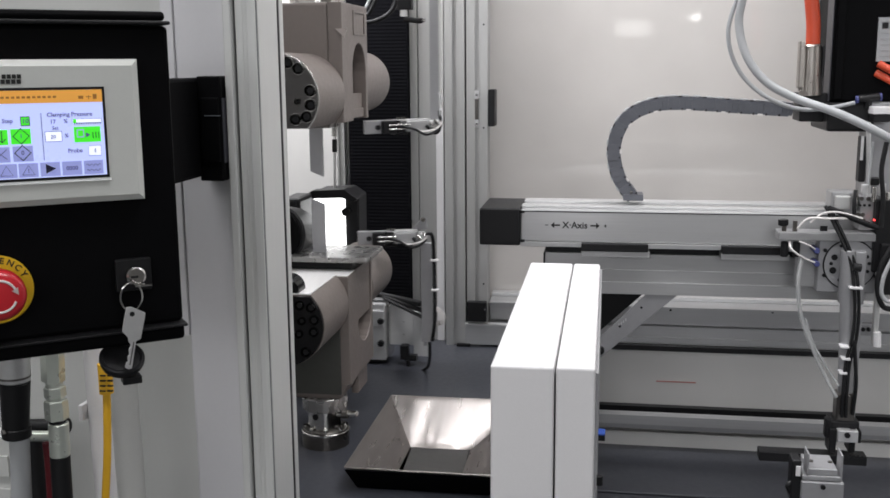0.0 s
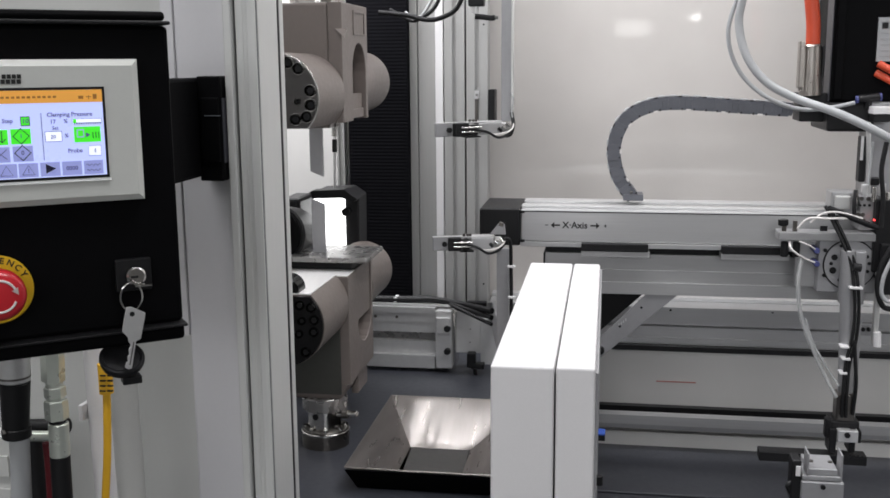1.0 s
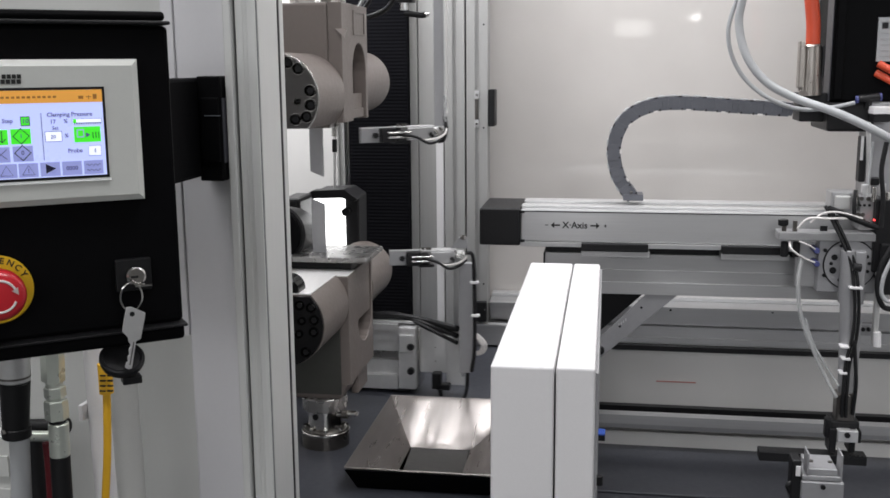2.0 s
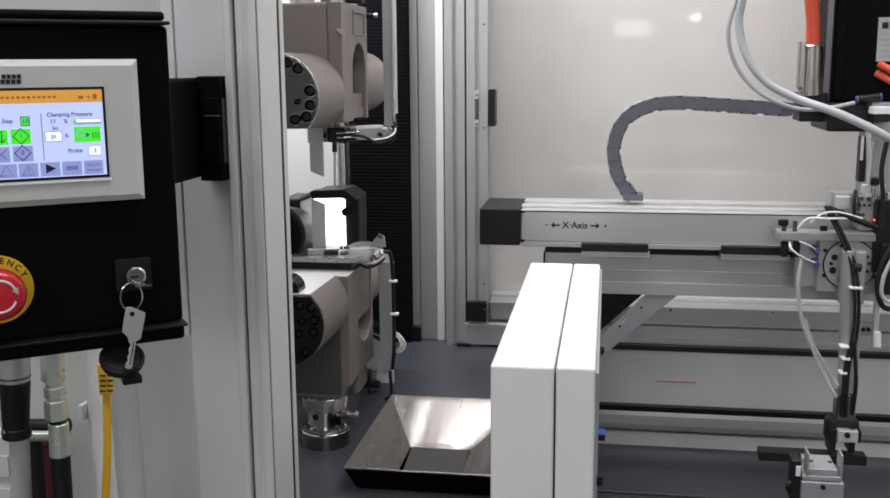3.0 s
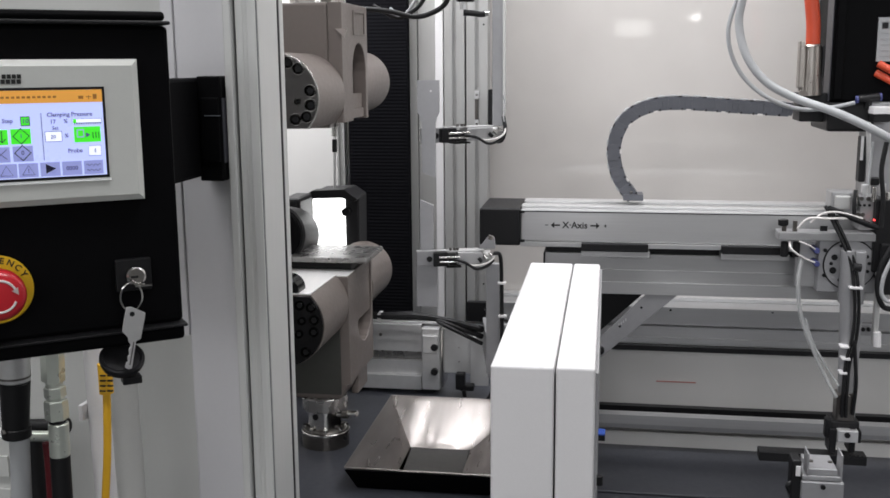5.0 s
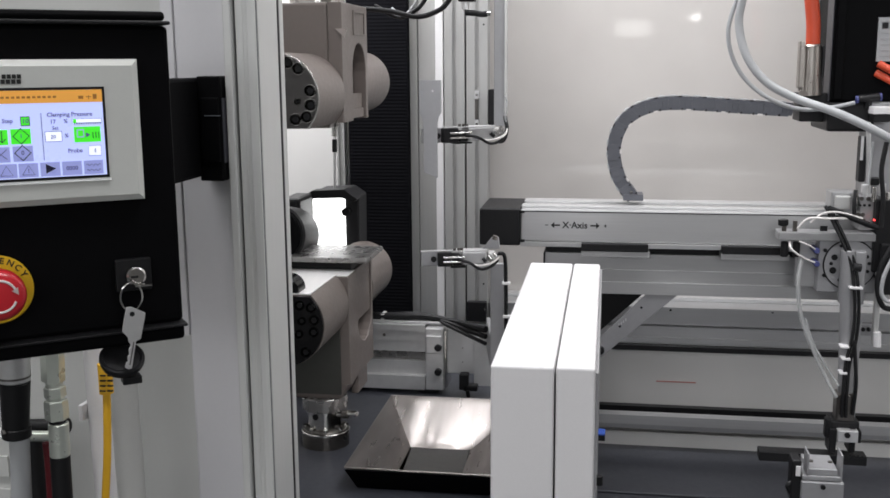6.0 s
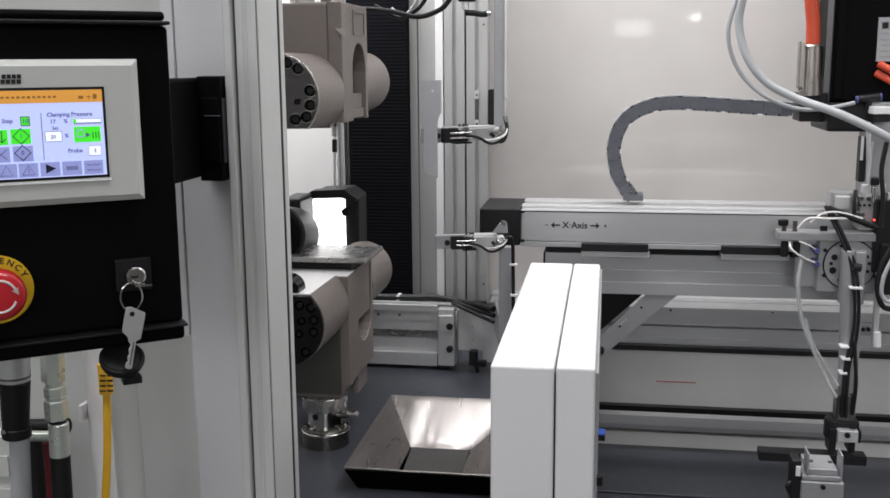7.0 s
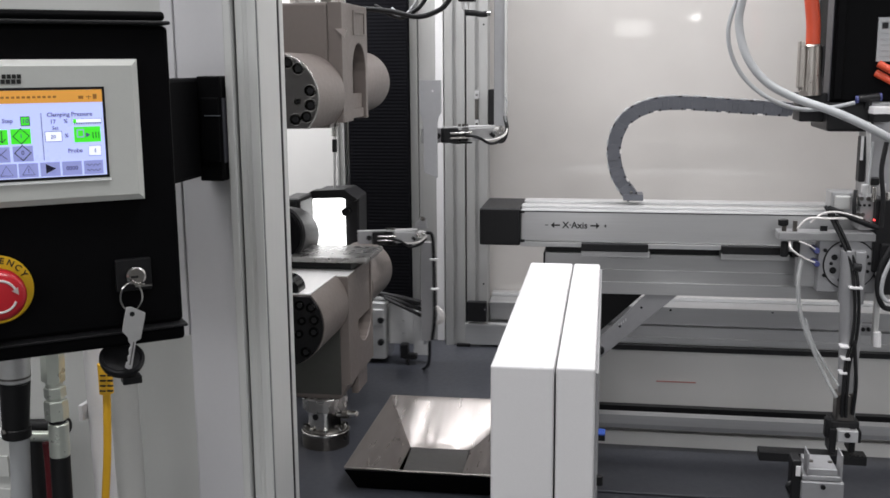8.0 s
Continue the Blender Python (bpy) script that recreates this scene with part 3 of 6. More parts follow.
    part("leg", B(xl - 0.06, xl - 0.001, 1.622, 1.70, 0.9475, zq, 0.002), ALU_Z, br)
    for hx, hz in ((0.0604, 1.0811), (0.0267, 1.0486),):
        part("screw", CYL((hx, 1.6225, hz), (hx, 1.620, hz), 0.002, n=10), BLACK, br)


PLACE[0] = SET_BACK
x_axis()


def cable_chain():
    y0, y1 = 1.64, 1.675
    line = spline([(0.0402, 1.65, 1.2594), (0.0196, 1.65, 1.2896), (0.0105, 1.65, 1.33), (0.0178, 1.65, 1.3673), (0.0395, 1.65, 1.3926), (0.0747, 1.65, 1.4061), (0.1186, 1.65, 1.4087), (0.2014, 1.65, 1.4032), (0.2975, 1.65, 1.397)], 40)
    t = thing("cable_chain", "grey plastic cable chain looping over the axis", "cable chain", (0.0402, 1.65, 1.2594))
    pitch = 0.0172
    joints, run = [line[0]], 0.0
    for a, b in zip(line, line[1:]):
        run += (b - a).length
        if run >= pitch:
            joints.append(b)
            run = 0.0
    for k, (a, b) in enumerate(zip(joints, joints[1:])):
        d = (b - a)
        ang = math.atan2(d.z, d.x)
        h, L = 0.0109, d.length
        bm = EXT([(-0.004, -h * 0.9), (0.001, -h), (L * 0.8, -h), (L * 0.82, -h * 0.86), (L + 0.002, -h * 0.86), (L + 0.004, 0), (L + 0.002, h * 0.95), (L * 0.3, h), (L * 0.28, h * 0.88), (-0.004, h * 0.88)], 0, y1 - y0)
        B(L * 0.25, L * 0.75, -0.0006, 0.0001, -h * 0.55, h * 0.55, 0.0003, bm=bm)
        bm.transform(Matrix.Translation((a.x, y0 + 0.002 * (k % 2), a.z)) @ Matrix.Rotation(-ang, 4, "Y"))
        link = part("link", bm, CHAIN, t)
        bm = B(-0.0008, 0.0012, -0.0008, 0.004, -h * 1.04, -h * 0.72)
        bm.transform(Matrix.Translation((a.x, y0, a.z)) @ Matrix.Rotation(-ang, 4, "Y"))
        part("joint", bm, BLACK, link, "dark hinge notch")
        bm = B(L * 0.05, L * 0.5, 0.0008, y1 - y0 - 0.002, h * 0.9, h * 1.12, 0.0004)
        bm.transform(Matrix.Translation((a.x, y0, a.z)) @ Matrix.Rotation(-ang, 4, "Y"))
        part("clip", bm, GREYCABLE, link, "pale grey lid clip")
        if k % 3 == 1:
            bm = B(L * 0.35, L * 0.75, -0.0006, y1 - y0 - 0.004, -h * 1.12, -h * 0.84, 0.0004)
            bm.transform(Matrix.Translation((a.x, y0, a.z)) @ Matrix.Rotation(-ang, 4, "Y"))
            part("crossbar", bm, WHITEPRINT, link, "white crossbar end")
        if k % 2 == 0:
            bm = B(L * 0.62, L * 0.95, -0.0007, 0.004, h * 0.86, h * 1.03, 0.0003)
            bm.transform(Matrix.Translation((a.x, y0, a.z)) @ Matrix.Rotation(-ang, 4, "Y"))
            part("lid_gap", bm, RUBBER, link)
    part("foot", B(0.0275, 0.0592, 1.638, 1.68, 1.2529, 1.2631, 0.001), CHAIN, t)
    part("rivet", CYL((0.0398, 1.6378, 1.2671), (0.0398, 1.635, 1.2671), 0.0025, n=10), STEEL, t)
    part("end_bracket", B(0.2911, 0.3392, 1.63, 1.69, 1.3804, 1.424, 0.002), BLACK, t)


cable_chain()


def cable(name, points, r, material, label, parent=None, n=10):
    if parent:
        return part(name, TUBE(points, r, n), material, parent, label, smooth=True)
    t = thing(name, label, "cable", tuple(points[0]))
    part("jacket", TUBE(points, r, n), material, t, smooth=True)
    return t


cable("grey_cable", [(0.2068, 1.6, 1.6114), (0.1951, 1.6, 1.5625), (0.1918, 1.6, 1.5252), (0.2041, 1.59, 1.479), (0.2323, 1.58, 1.4421), (0.2724, 1.57, 1.4189), (0.3255, 1.55, 1.399), (0.3716, 1.54, 1.3775), (0.4279, 1.54, 1.3467)], 0.0062, GREYCABLE, "thick grey cable looping down to the slide", n=14)
cable("thin_grey_cable", [(0.2056, 1.62, 1.605), (0.1892, 1.62, 1.5638), (0.1786, 1.62, 1.5177), (0.188, 1.62, 1.4751), (0.2114, 1.62, 1.4407), (0.2463, 1.61, 1.4142), (0.2885, 1.61, 1.4005), (0.3275, 1.6, 1.4026), (0.3644, 1.6, 1.4101)], 0.0033, GREYCABLE, "thin grey cable looping beside the thick one")


def z_slide():
    y = 1.6
    t = thing("servo_motor", "black servo motor with orange and grey cables", "motor", (0.3669, 1.62, 1.3632))
    part("housing", B(0.3316, 0.4717, 1.62, 1.74, 1.4103, 1.78, 0.004), BLACKCOAT, t)
    part("fin", B(0.3361, 0.3491, 1.614, 1.6195, 1.4137, 1.78, 0.002), BLACKCOAT, t)
    part("flange", B(0.3266, 0.3971, 1.6, 1.73, 1.367, 1.4101, 0.004), BLACK, t)
    part("rating_plate", B(0.3946, 0.4359, 1.6165, 1.6195, 1.4708, 1.5351), GREYCABLE, t, "pale grey rating plate with unreadable print")
    for k in range(7):
        part("print_bar", B(0.3985, 0.428, 1.6158, 1.6164, 1.4774 + k * 0.0085, 1.4774 + k * 0.0085 + 0.0013), BRACKET, t)
    for du in (0, 1):
        part("plug", CYL((0.3944 , 1.6 + 0.01 * du, 1.4675 - 0.014 * du), (0.4318, 1.58, 1.4444 - 0.014 * du), 0.0055, n=14), ORANGE, t, "orange cable", smooth=True)
    part("rating_mark", B(0.4, 0.4085, 1.6155, 1.6163, 1.519, 1.5275), BLACK, t)
    # worn edge strip whose lighter colour also holds the edge highlight
    part("worn_edge", B(0.3302, 0.3315, 1.6195, 1.66, 1.4115, 1.78), WORNBLACK, t, "worn left edge, lightened for its highlight")
    part("air_tee", CYL((0.3685, 1.598, 1.4152), (0.3985, 1.598, 1.419), 0.0062, n=16, bevel=0.001), BLACK, t, "black air tee", smooth=True)
    part("tee_ring", CYL((0.3655, 1.598, 1.4148), (0.3684, 1.598, 1.4152), 0.0056, n=16), DULLBLUE, t, "blue release ring")
    part("tee_ring", CYL((0.3986, 1.598, 1.419), (0.4012, 1.598, 1.4193), 0.0056, n=16), DULLBLUE, t)
    part("tee_stem", CYL((0.383, 1.598, 1.416), (0.383, 1.6, 1.402), 0.0058, n=16), BLACK, t, smooth=True)
    c = thing("cable_plug", "ribbed metal cable plug with an orange cable", "plug", (0.3059, 1.63, 1.4229))
    part("shell", CYL((0.3051, 1.63, 1.422), (0.3026, 1.63, 1.497), 0.0155, n=20, bevel=0.003), PLUGMETAL, c, smooth=True)
    for k in range(9):
        a = math.pi * (0.55 + 0.1 * k)
        x, yy = 0.3037 + 0.0158 * math.cos(a), 1.63 + 0.0158 * math.sin(a)
        part("rib", B(x - 0.001, x + 0.001, yy - 0.001, yy + 0.001, 1.4272, 1.4886), PLUGMETAL, c)
    part("collar", CYL((0.3052, 1.63, 1.4203), (0.3038, 1.63, 1.4443), 0.0164, n=20), PLUGMETAL, c)
    part("side_lever", B(0.2833, 0.2915, 1.61, 1.63, 1.4318, 1.5021, 0.002), PLUGMETAL, c)
    part("latch", B(0.3185, 0.3226, 1.622, 1.64, 1.4485, 1.4952, 0.001), BLACK, c)
    part("orange_cable", TUBE([(0.3052, 1.63, 1.4953), (0.3041, 1.63, 1.529), (0.2998, 1.63, 1.5625), (0.2938, 1.63, 1.6123)], 0.0105, 16), ORANGE, c, "orange cable", smooth=True)
    # column below the motor
    k = thing("z_slide", "silver vertical slide hanging on the linear axis", "slide", (0.3657, 1.55, 1.131))
    part("column", B(0.3867, 0.4776, 1.6, 1.66, 1.2051, 1.4109, 0.002), BRACKET, k)
    part("sensor", B(0.3718, 0.3815, 1.58, 1.6, 1.2935, 1.3613, 0.002), BLACK, k)
    part("sensor_label", B(0.372, 0.376, 1.578, 1.5795, 1.3263, 1.3617), ALU_RAW, k)
    part("rod", CYL((0.3878, 1.58, 1.2728), (0.3808, 1.58, 1.3826), 0.0035, n=12), ALU_RAW, k, smooth=True)
    part("stop", B(0.389, 0.4042, 1.575, 1.6, 1.2892, 1.2994, 0.001), BLACK, k)
    part("black_stop", B(0.3857, 0.4093, 1.57, 1.6, 1.3832, 1.3939, 0.001), BLACK, k)
    part("white_stop", B(0.3836, 0.4072, 1.568, 1.6, 1.3947, 1.4055, 0.001), WHITE, k)
    part("valve_block", B(0.3306, 0.3691, 1.56, 1.6, 1.252, 1.2809, 0.002), FIXTURE, k)
    part("valve_cap", B(0.3348, 0.3572, 1.553, 1.5595, 1.2554, 1.2758, 0.002), ALU, k)
    part("guide_block", B(0.3704, 0.396, 1.555, 1.6, 1.2244, 1.2753, 0.002), FIXTURE, k)
    for hx, hz in ((0.3687, 1.2482), (0.375, 1.2483), (0.3692, 1.2397), (0.3764, 1.2398), (0.372, 1.2719), (0.3815, 1.272), (0.3895, 1.2704),):
        part("screw", CYL((hx, 1.5555, hz), (hx, 1.552, hz), 0.003, n=10), DARKSTEEL, k)
    part("black_guide", B(0.3901, 0.4152, 1.54, 1.6, 1.1643, 1.2722, 0.002), BLACK, k)
    part("lamp_red", CYL((0.3877, 1.539, 1.2428), (0.3877, 1.536, 1.2428), 0.0013, n=10), screen("red_indicator", (1, 0.05, 0.05), 3), k, "glowing red indicator")
    part("plate", B(0.3153, 0.399, 1.55, 1.585, 1.1299, 1.2194, 0.002), BRACKET, k)
    part("arm_plate", B(0.2552, 0.3937, 1.54, 1.575, 1.2095, 1.2223, 0.0015), FIXTURE, k)
    ring = lathe([(0, 0.0385), (0.0004, 0.0385), (0.0004, 0.037), (0, 0.037)], 40, Matrix.Translation((0.3604, 1.5497, 1.1735)) @ pose(0, 0, 0, 90))
    part("flange_ring", ring, BLACK, k)
    part("flange_disc", CYL((0.3604, 1.5496, 1.1735), (0.3604, 1.5475, 1.1735), 0.0365, n=40), BRACKET, k)
    for hx, hz, rr in ((0.3377, 1.1844, 0.0045), (0.3364, 1.1646, 0.005), (0.3334, 1.1749, 0.0025), (0.3242, 1.1945, 0.0028), (0.3247, 1.1565, 0.0028), (0.3462, 1.1501, 0.0025), (0.3463, 1.2018, 0.0025), (0.3872, 1.1762, 0.0025), (0.3841, 1.1864, 0.0025), (0.3855, 1.1641, 0.0025), (0.3956, 1.1935, 0.003), (0.398, 1.1567, 0.003),):
        part("bolt", CYL((hx, 1.5515, hz), (hx, 1.546, hz), rr, n=12), BLACK, k)
    for hx, hz in ((0.2641, 1.2178), (0.2795, 1.2181),):
        part("set_screw", CYL((hx, 1.55, hz), (hx, 1.55, hz + 0.02), 0.0035, n=10), DARKSTEEL, k)
    part("knob", CYL((0.2626, 1.55, 1.2306), (0.2621, 1.55, 1.2401), 0.0075, n=14, bevel=0.001), BLACK, k)
    for hx, hz in ((0.2658, 1.1832), (0.283, 1.1836),):
        part("buffer", CYL((hx, 1.55, hz), (hx, 1.55, hz + 0.023), 0.0055, n=14, bevel=0.001), BLACK, k)
    part("rear_block", B(0.2888, 0.3176, 1.57, 1.588, 1.1336, 1.2029, 0.001), ALU_X, k)
    for hx, hz in ((0.3105, 1.1949), (0.3116, 1.1751),):
        part("push_fitting", CYL((hx, 1.57, hz), (hx, 1.538, hz), 0.0045, n=14, bevel=0.001), DULLBLUE, k, "blue push fitting")
    part("slot_label", B(0.3155, 0.3259, 1.55, 1.5515, 1.2232, 1.2309), BLACK, k)
    part("arm", CYL((0.361, 1.52, 0.9267), (0.3507, 1.52, 1.2009), 0.0105, n=20, bevel=0.001), BRACKET, k, "round silver arm", smooth=True)
    part("arm_head", B(0.3454, 0.3796, 1.53, 1.5475, 1.117, 1.1966, 0.002), BRACKET, k)
    part("side_rail", B(0.3725, 0.3773, 1.526, 1.536, 0.9384, 1.0968, 0.001), BRACKET, k)
    part("lower_arm", B(0.3456, 0.3723, 1.508, 1.535, 0.9303, 0.9854, 0.003), DARKSTEEL, k)
    part("wrist", B(0.3374, 0.3794, 1.505, 1.54, 0.9276, 0.9445, 0.003), BLACK, k)
    part("wrist_lever", B(0.3306, 0.3411, 1.505, 1.52, 0.9167, 0.9478, 0.003), BLACK, k)
    part("jaw", B(0.3368, 0.3465, 1.5, 1.53, 0.8963, 0.9329, 0.001), BLACK, k)
    part("jaw", B(0.3648, 0.3737, 1.5, 1.53, 0.8978, 0.9343, 0.001), BLACK, k)
    part("jaw_side", B(0.3762, 0.3819, 1.5, 1.53, 0.9126, 0.9321, 0.002), BLACK, k)
    part("jaw_block", B(0.3464, 0.3752, 1.492, 1.515, 0.9163, 0.934, 0.001), ALU_RAW, k)
    part("bolt", CYL((0.3593, 1.493, 0.928), (0.3593, 1.489, 0.928), 0.0045, n=6), BLACK, k)
    part("gripper_bar", B(0.2372, 0.3918, 1.5, 1.525, 0.8776, 0.892, 0.001), BLACK, k, "dark flat bar held in the jaws")
    for a in range(4):
        for b in range(2):
            u, v = 0.3666 + 0.006 * a, 0.893 - 0.005 * b
            part("hole", CYL((u, 1.5005, v), (u, 1.4995, v), 0.0014, n=8), BLACK, k)
    for dx in (0, 0.0055):
        pts = [(0.3233, 1.535, 1.2627), (0.3337, 1.525, 1.24), (0.3484, 1.515, 1.2085), (0.3594, 1.51, 1.1778), (0.3642, 1.505, 1.1453), (0.3674, 1.505, 1.1073), (0.3658, 1.505, 1.0688), (0.3588, 1.503, 1.0346), (0.3568, 1.5, 0.9919), (0.358, 1.502, 0.9518)]
        part("black_cable", TUBE([(p[0] - dx, p[1], p[2]) for p in pts], 0.0025, 10), RUBBER, k, "black sensor cable", smooth=True)
    part("black_cable", TUBE([(0.3222, 1.533, 1.2604), (0.3378, 1.53, 1.2544), (0.3617, 1.528, 1.2434), (0.3927, 1.53, 1.2319)], 0.004, 10), RUBBER, k, smooth=True)
    part("black_cable", TUBE([(0.3623, 1.5, 1.07), (0.366, 1.5, 1.0358), (0.3689, 1.5, 1.0012), (0.3681, 1.505, 0.9556)], 0.0028, 10), RUBBER, k, smooth=True)
    part("cable_ring", CYL((0.3551, 1.505, 1.1787), (0.3661, 1.505, 1.1773), 0.006, n=12), RUBBER, k)
    for hx, hz, w in ((0.36, 1.1484, 0.009), (0.3498, 1.0598, 0.006), (0.3525, 1.0418, 0.006), (0.3498, 1.0201, 0.0055),):
        part("cable_tie", B(hx - w, hx + w, 1.497, 1.515, hz - 0.0016, hz + 0.0016, 0.0008), WHITE, k, "white cable tie")
    part("air_tube", TUBE([(0.31, 1.54, 1.1766), (0.2874, 1.53, 1.1875), (0.2723, 1.53, 1.1991), (0.2719, 1.545, 1.2076)], 0.0016, 8), WHITEPRINT, k, "white air tube", smooth=True)
    part("air_tube", TUBE([(0.3089, 1.54, 1.1964), (0.2969, 1.53, 1.2047), (0.2829, 1.53, 1.2104)], 0.0014, 8), WHITEPRINT, k, smooth=True)
    part("air_tube", TUBE([(0.2795, 1.53, 1.2299), (0.2937, 1.525, 1.2452), (0.3204, 1.52, 1.2464), (0.3542, 1.53, 1.2446), (0.3849, 1.54, 1.2318)], 0.0016, 8), WHITEPRINT, k, smooth=True)
    part("air_tube", TUBE([(0.2974, 1.53, 1.2386), (0.3131, 1.525, 1.2531), (0.3367, 1.525, 1.2551), (0.3699, 1.53, 1.2457)], 0.0014, 8), WHITEPRINT, k, smooth=True)
    part("air_tube", TUBE([(0.2885, 1.535, 1.184), (0.2847, 1.53, 1.1462), (0.2913, 1.53, 1.0986), (0.3084, 1.525, 1.0524), (0.3277, 1.52, 1.0106), (0.3452, 1.51, 0.9793)], 0.003, 10), CLEAR, k, "clear air tube", smooth=True)
    part("air_tube", TUBE([(0.2982, 1.535, 1.0932), (0.3089, 1.53, 1.0598), (0.3214, 1.525, 1.037), (0.3382, 1.52, 1.011), (0.3474, 1.51, 0.997)], 0.0022, 10), CLEAR, k, smooth=True)
    for hx, hz, r, w in ((0.3611, 1.2761, 0.004, 0.02), (0.3732, 1.2863, 0.005, 0.016), (0.3871, 1.2798, 0.0035, 0.022), (0.3977, 1.2866, 0.005, 0.018), (0.4049, 1.2733, 0.004, 0.02),):
        part("fitting", CYL((hx, 1.545, hz - w / 2), (hx, 1.545, hz + w / 2), r, n=12, bevel=0.0008), STEEL if r < 0.0045 else ALU_RAW, k, smooth=True)
    for hx, hz in ((0.3639, 1.2621), (0.3703, 1.2622), (0.3766, 1.2622), (0.3838, 1.2623),):
        part("screw", CYL((hx, 1.5555, hz), (hx, 1.552, hz), 0.002, n=8), BLACK, k)
    part("black_cable", TUBE([(0.3602, 1.54, 1.286), (0.3579, 1.535, 1.2657), (0.3616, 1.535, 1.2448), (0.3784, 1.53, 1.235)], 0.003, 8), RUBBER, k, smooth=True)
    part("black_cable", TUBE([(0.3952, 1.53, 1.3571), (0.391, 1.53, 1.3163), (0.3961, 1.53, 1.2752), (0.3957, 1.53, 1.2336)], 0.0035, 8), RUBBER, k, smooth=True)
    part("air_tube", TUBE([(0.3841, 1.56, 1.3548), (0.3831, 1.56, 1.3215), (0.3805, 1.56, 1.288)], 0.002, 8), GREYCABLE, k, smooth=True)
    g = thing("second_arm", "second silver arm with black cable loops", "arm", (0.3975, 1.5, 1.0713))
    part("rod", B(0.3923, 0.4002, 1.52, 1.53, 1.0607, 1.1682, 0.002), ALU, g)
    part("tip", CYL((0.3994, 1.52, 1.0572), (0.398, 1.52, 1.0788), 0.006, n=12), WHITE, g)
    part("hanger", B(0.3985, 0.4283, 1.53, 1.56, 1.1325, 1.2086, 0.002), BLACK, g)
    part("cable_loop", TUBE([(0.41, 1.51, 1.2123), (0.3944, 1.51, 1.1787), (0.392, 1.51, 1.145), (0.4015, 1.51, 1.1199), (0.4204, 1.51, 1.1162)], 0.004, 10), RUBBER, g, smooth=True)
    part("cable_loop", TUBE([(0.4097, 1.505, 1.1966), (0.3986, 1.505, 1.1672), (0.3964, 1.505, 1.142), (0.4042, 1.505, 1.1296), (0.4182, 1.505, 1.13)], 0.003, 10), GREYCABLE, g, smooth=True)
    part("bracket", B(0.3828, 0.408, 1.555, 1.57, 1.0636, 1.0813, 0.001), BRACKET, g)
    for hx, hz in ((0.3864, 1.0737), (0.3945, 1.074),):
        part("screw", CYL((hx, 1.556, hz), (hx, 1.552, hz), 0.0032, n=10), BLACK, g)


z_slide()
PLACE[0] = Matrix.Identity(4)


def fixture():
    y = 1.22
    t = thing("specimen_nest", "silver specimen nest block on the deck", "fixture", (0.2699, y, DZ))
    part("pedestal", B(0.2491, 0.2902, y + 0.01, y + 0.07, DZ - 0.002, 0.9584, 0.002), BRACKET, t)
    part("block", B(0.2442, 0.2946, y, y + 0.055, 0.9237, 0.9643, 0.0015), BRACKET, t)
    part("step", B(0.2452, 0.2915, y + 0.003, y + 0.055, 0.9651, 0.9709, 0.001), BRACKET, t)
    part("seat", B(0.2522, 0.2872, y + 0.006, y + 0.055, 0.9709, 0.979, 0.001), BRACKET, t)
    for hx in (0.26, 0.283):
        part("screw", CYL((hx, 1.25, 0.9782), (hx, 1.25, 0.9804), 0.003, n=10), DARKSTEEL, t)
    zt = 0.999
    for gx0, gx1 in ((0.2505, 0.2527), (0.29, 0.2922)):
        sl = EXT([(y + 0.003, 0.966), (y + 0.027, 0.966), (y + 0.027, zt + 0.001), (y + 0.003, zt)], gx0, gx1, 0.0005, m=Matrix(((0, 1, 0, 0), (1, 0, 0, 0), (0, 0, 1, 0), (0, 0, 0, 1))))
        part("guide_plate", sl, BRACKET, t)
    part("bolt", CYL((0.2696, y + 0.0005, 0.9589), (0.2696, y - 0.003, 0.9589), 0.003, n=10), BLACK, t)
    part("sensor", B(0.2331, 0.2445, y + 0.005, y + 0.03, 0.9357, 0.9892, 0.002), BLACK, t)
    part("sensor_label", B(0.2377, 0.2431, y + 0.0025, y + 0.0048, 0.9697, 0.9822), WHITE, t)
    part("cable", TUBE([(0.2355, 1.23, 0.958), (0.2304, 1.23, 0.9532), (0.2364, 1.23, 0.9416), (0.2402, 1.23, 0.9207)], 0.0035, 8), RUBBER, t, smooth=True)


fixture()
bp = thing("blue_plug", "small blue and black plug beside the partition", "plug", (-0.0027, 1.3, 0.9781))
part("shell", B(-0.0095, 0.0055, 1.3, 1.32, 0.9725, 0.9805, 0.001), BLACK, bp)
part("cap", B(-0.0095, 0.0055, 1.299, 1.32, 0.9806, 0.9832, 0.0008), BLUE, bp, "blue cap")
part("bracket", B(-0.0034, -0.008, 1.3, 1.31, 0.9725, 0.9805), BRACKET, bp)


# ---- test grips ----
GX, GY = -0.4125, 1.437


def chord(cx, zc, r, zt, up=True, n=64):
    """A circle's outline in (x, z), cut level at the height zt, at its top or at its bottom."""
    a = math.asin(abs(zt - zc) / r)
    span, s = math.pi + 2 * a, 1 if up else -1
    return [(cx + r * math.cos(a - span * k / n), zc + s * r * math.sin(a - span * k / n)) for k in range(n + 1)]


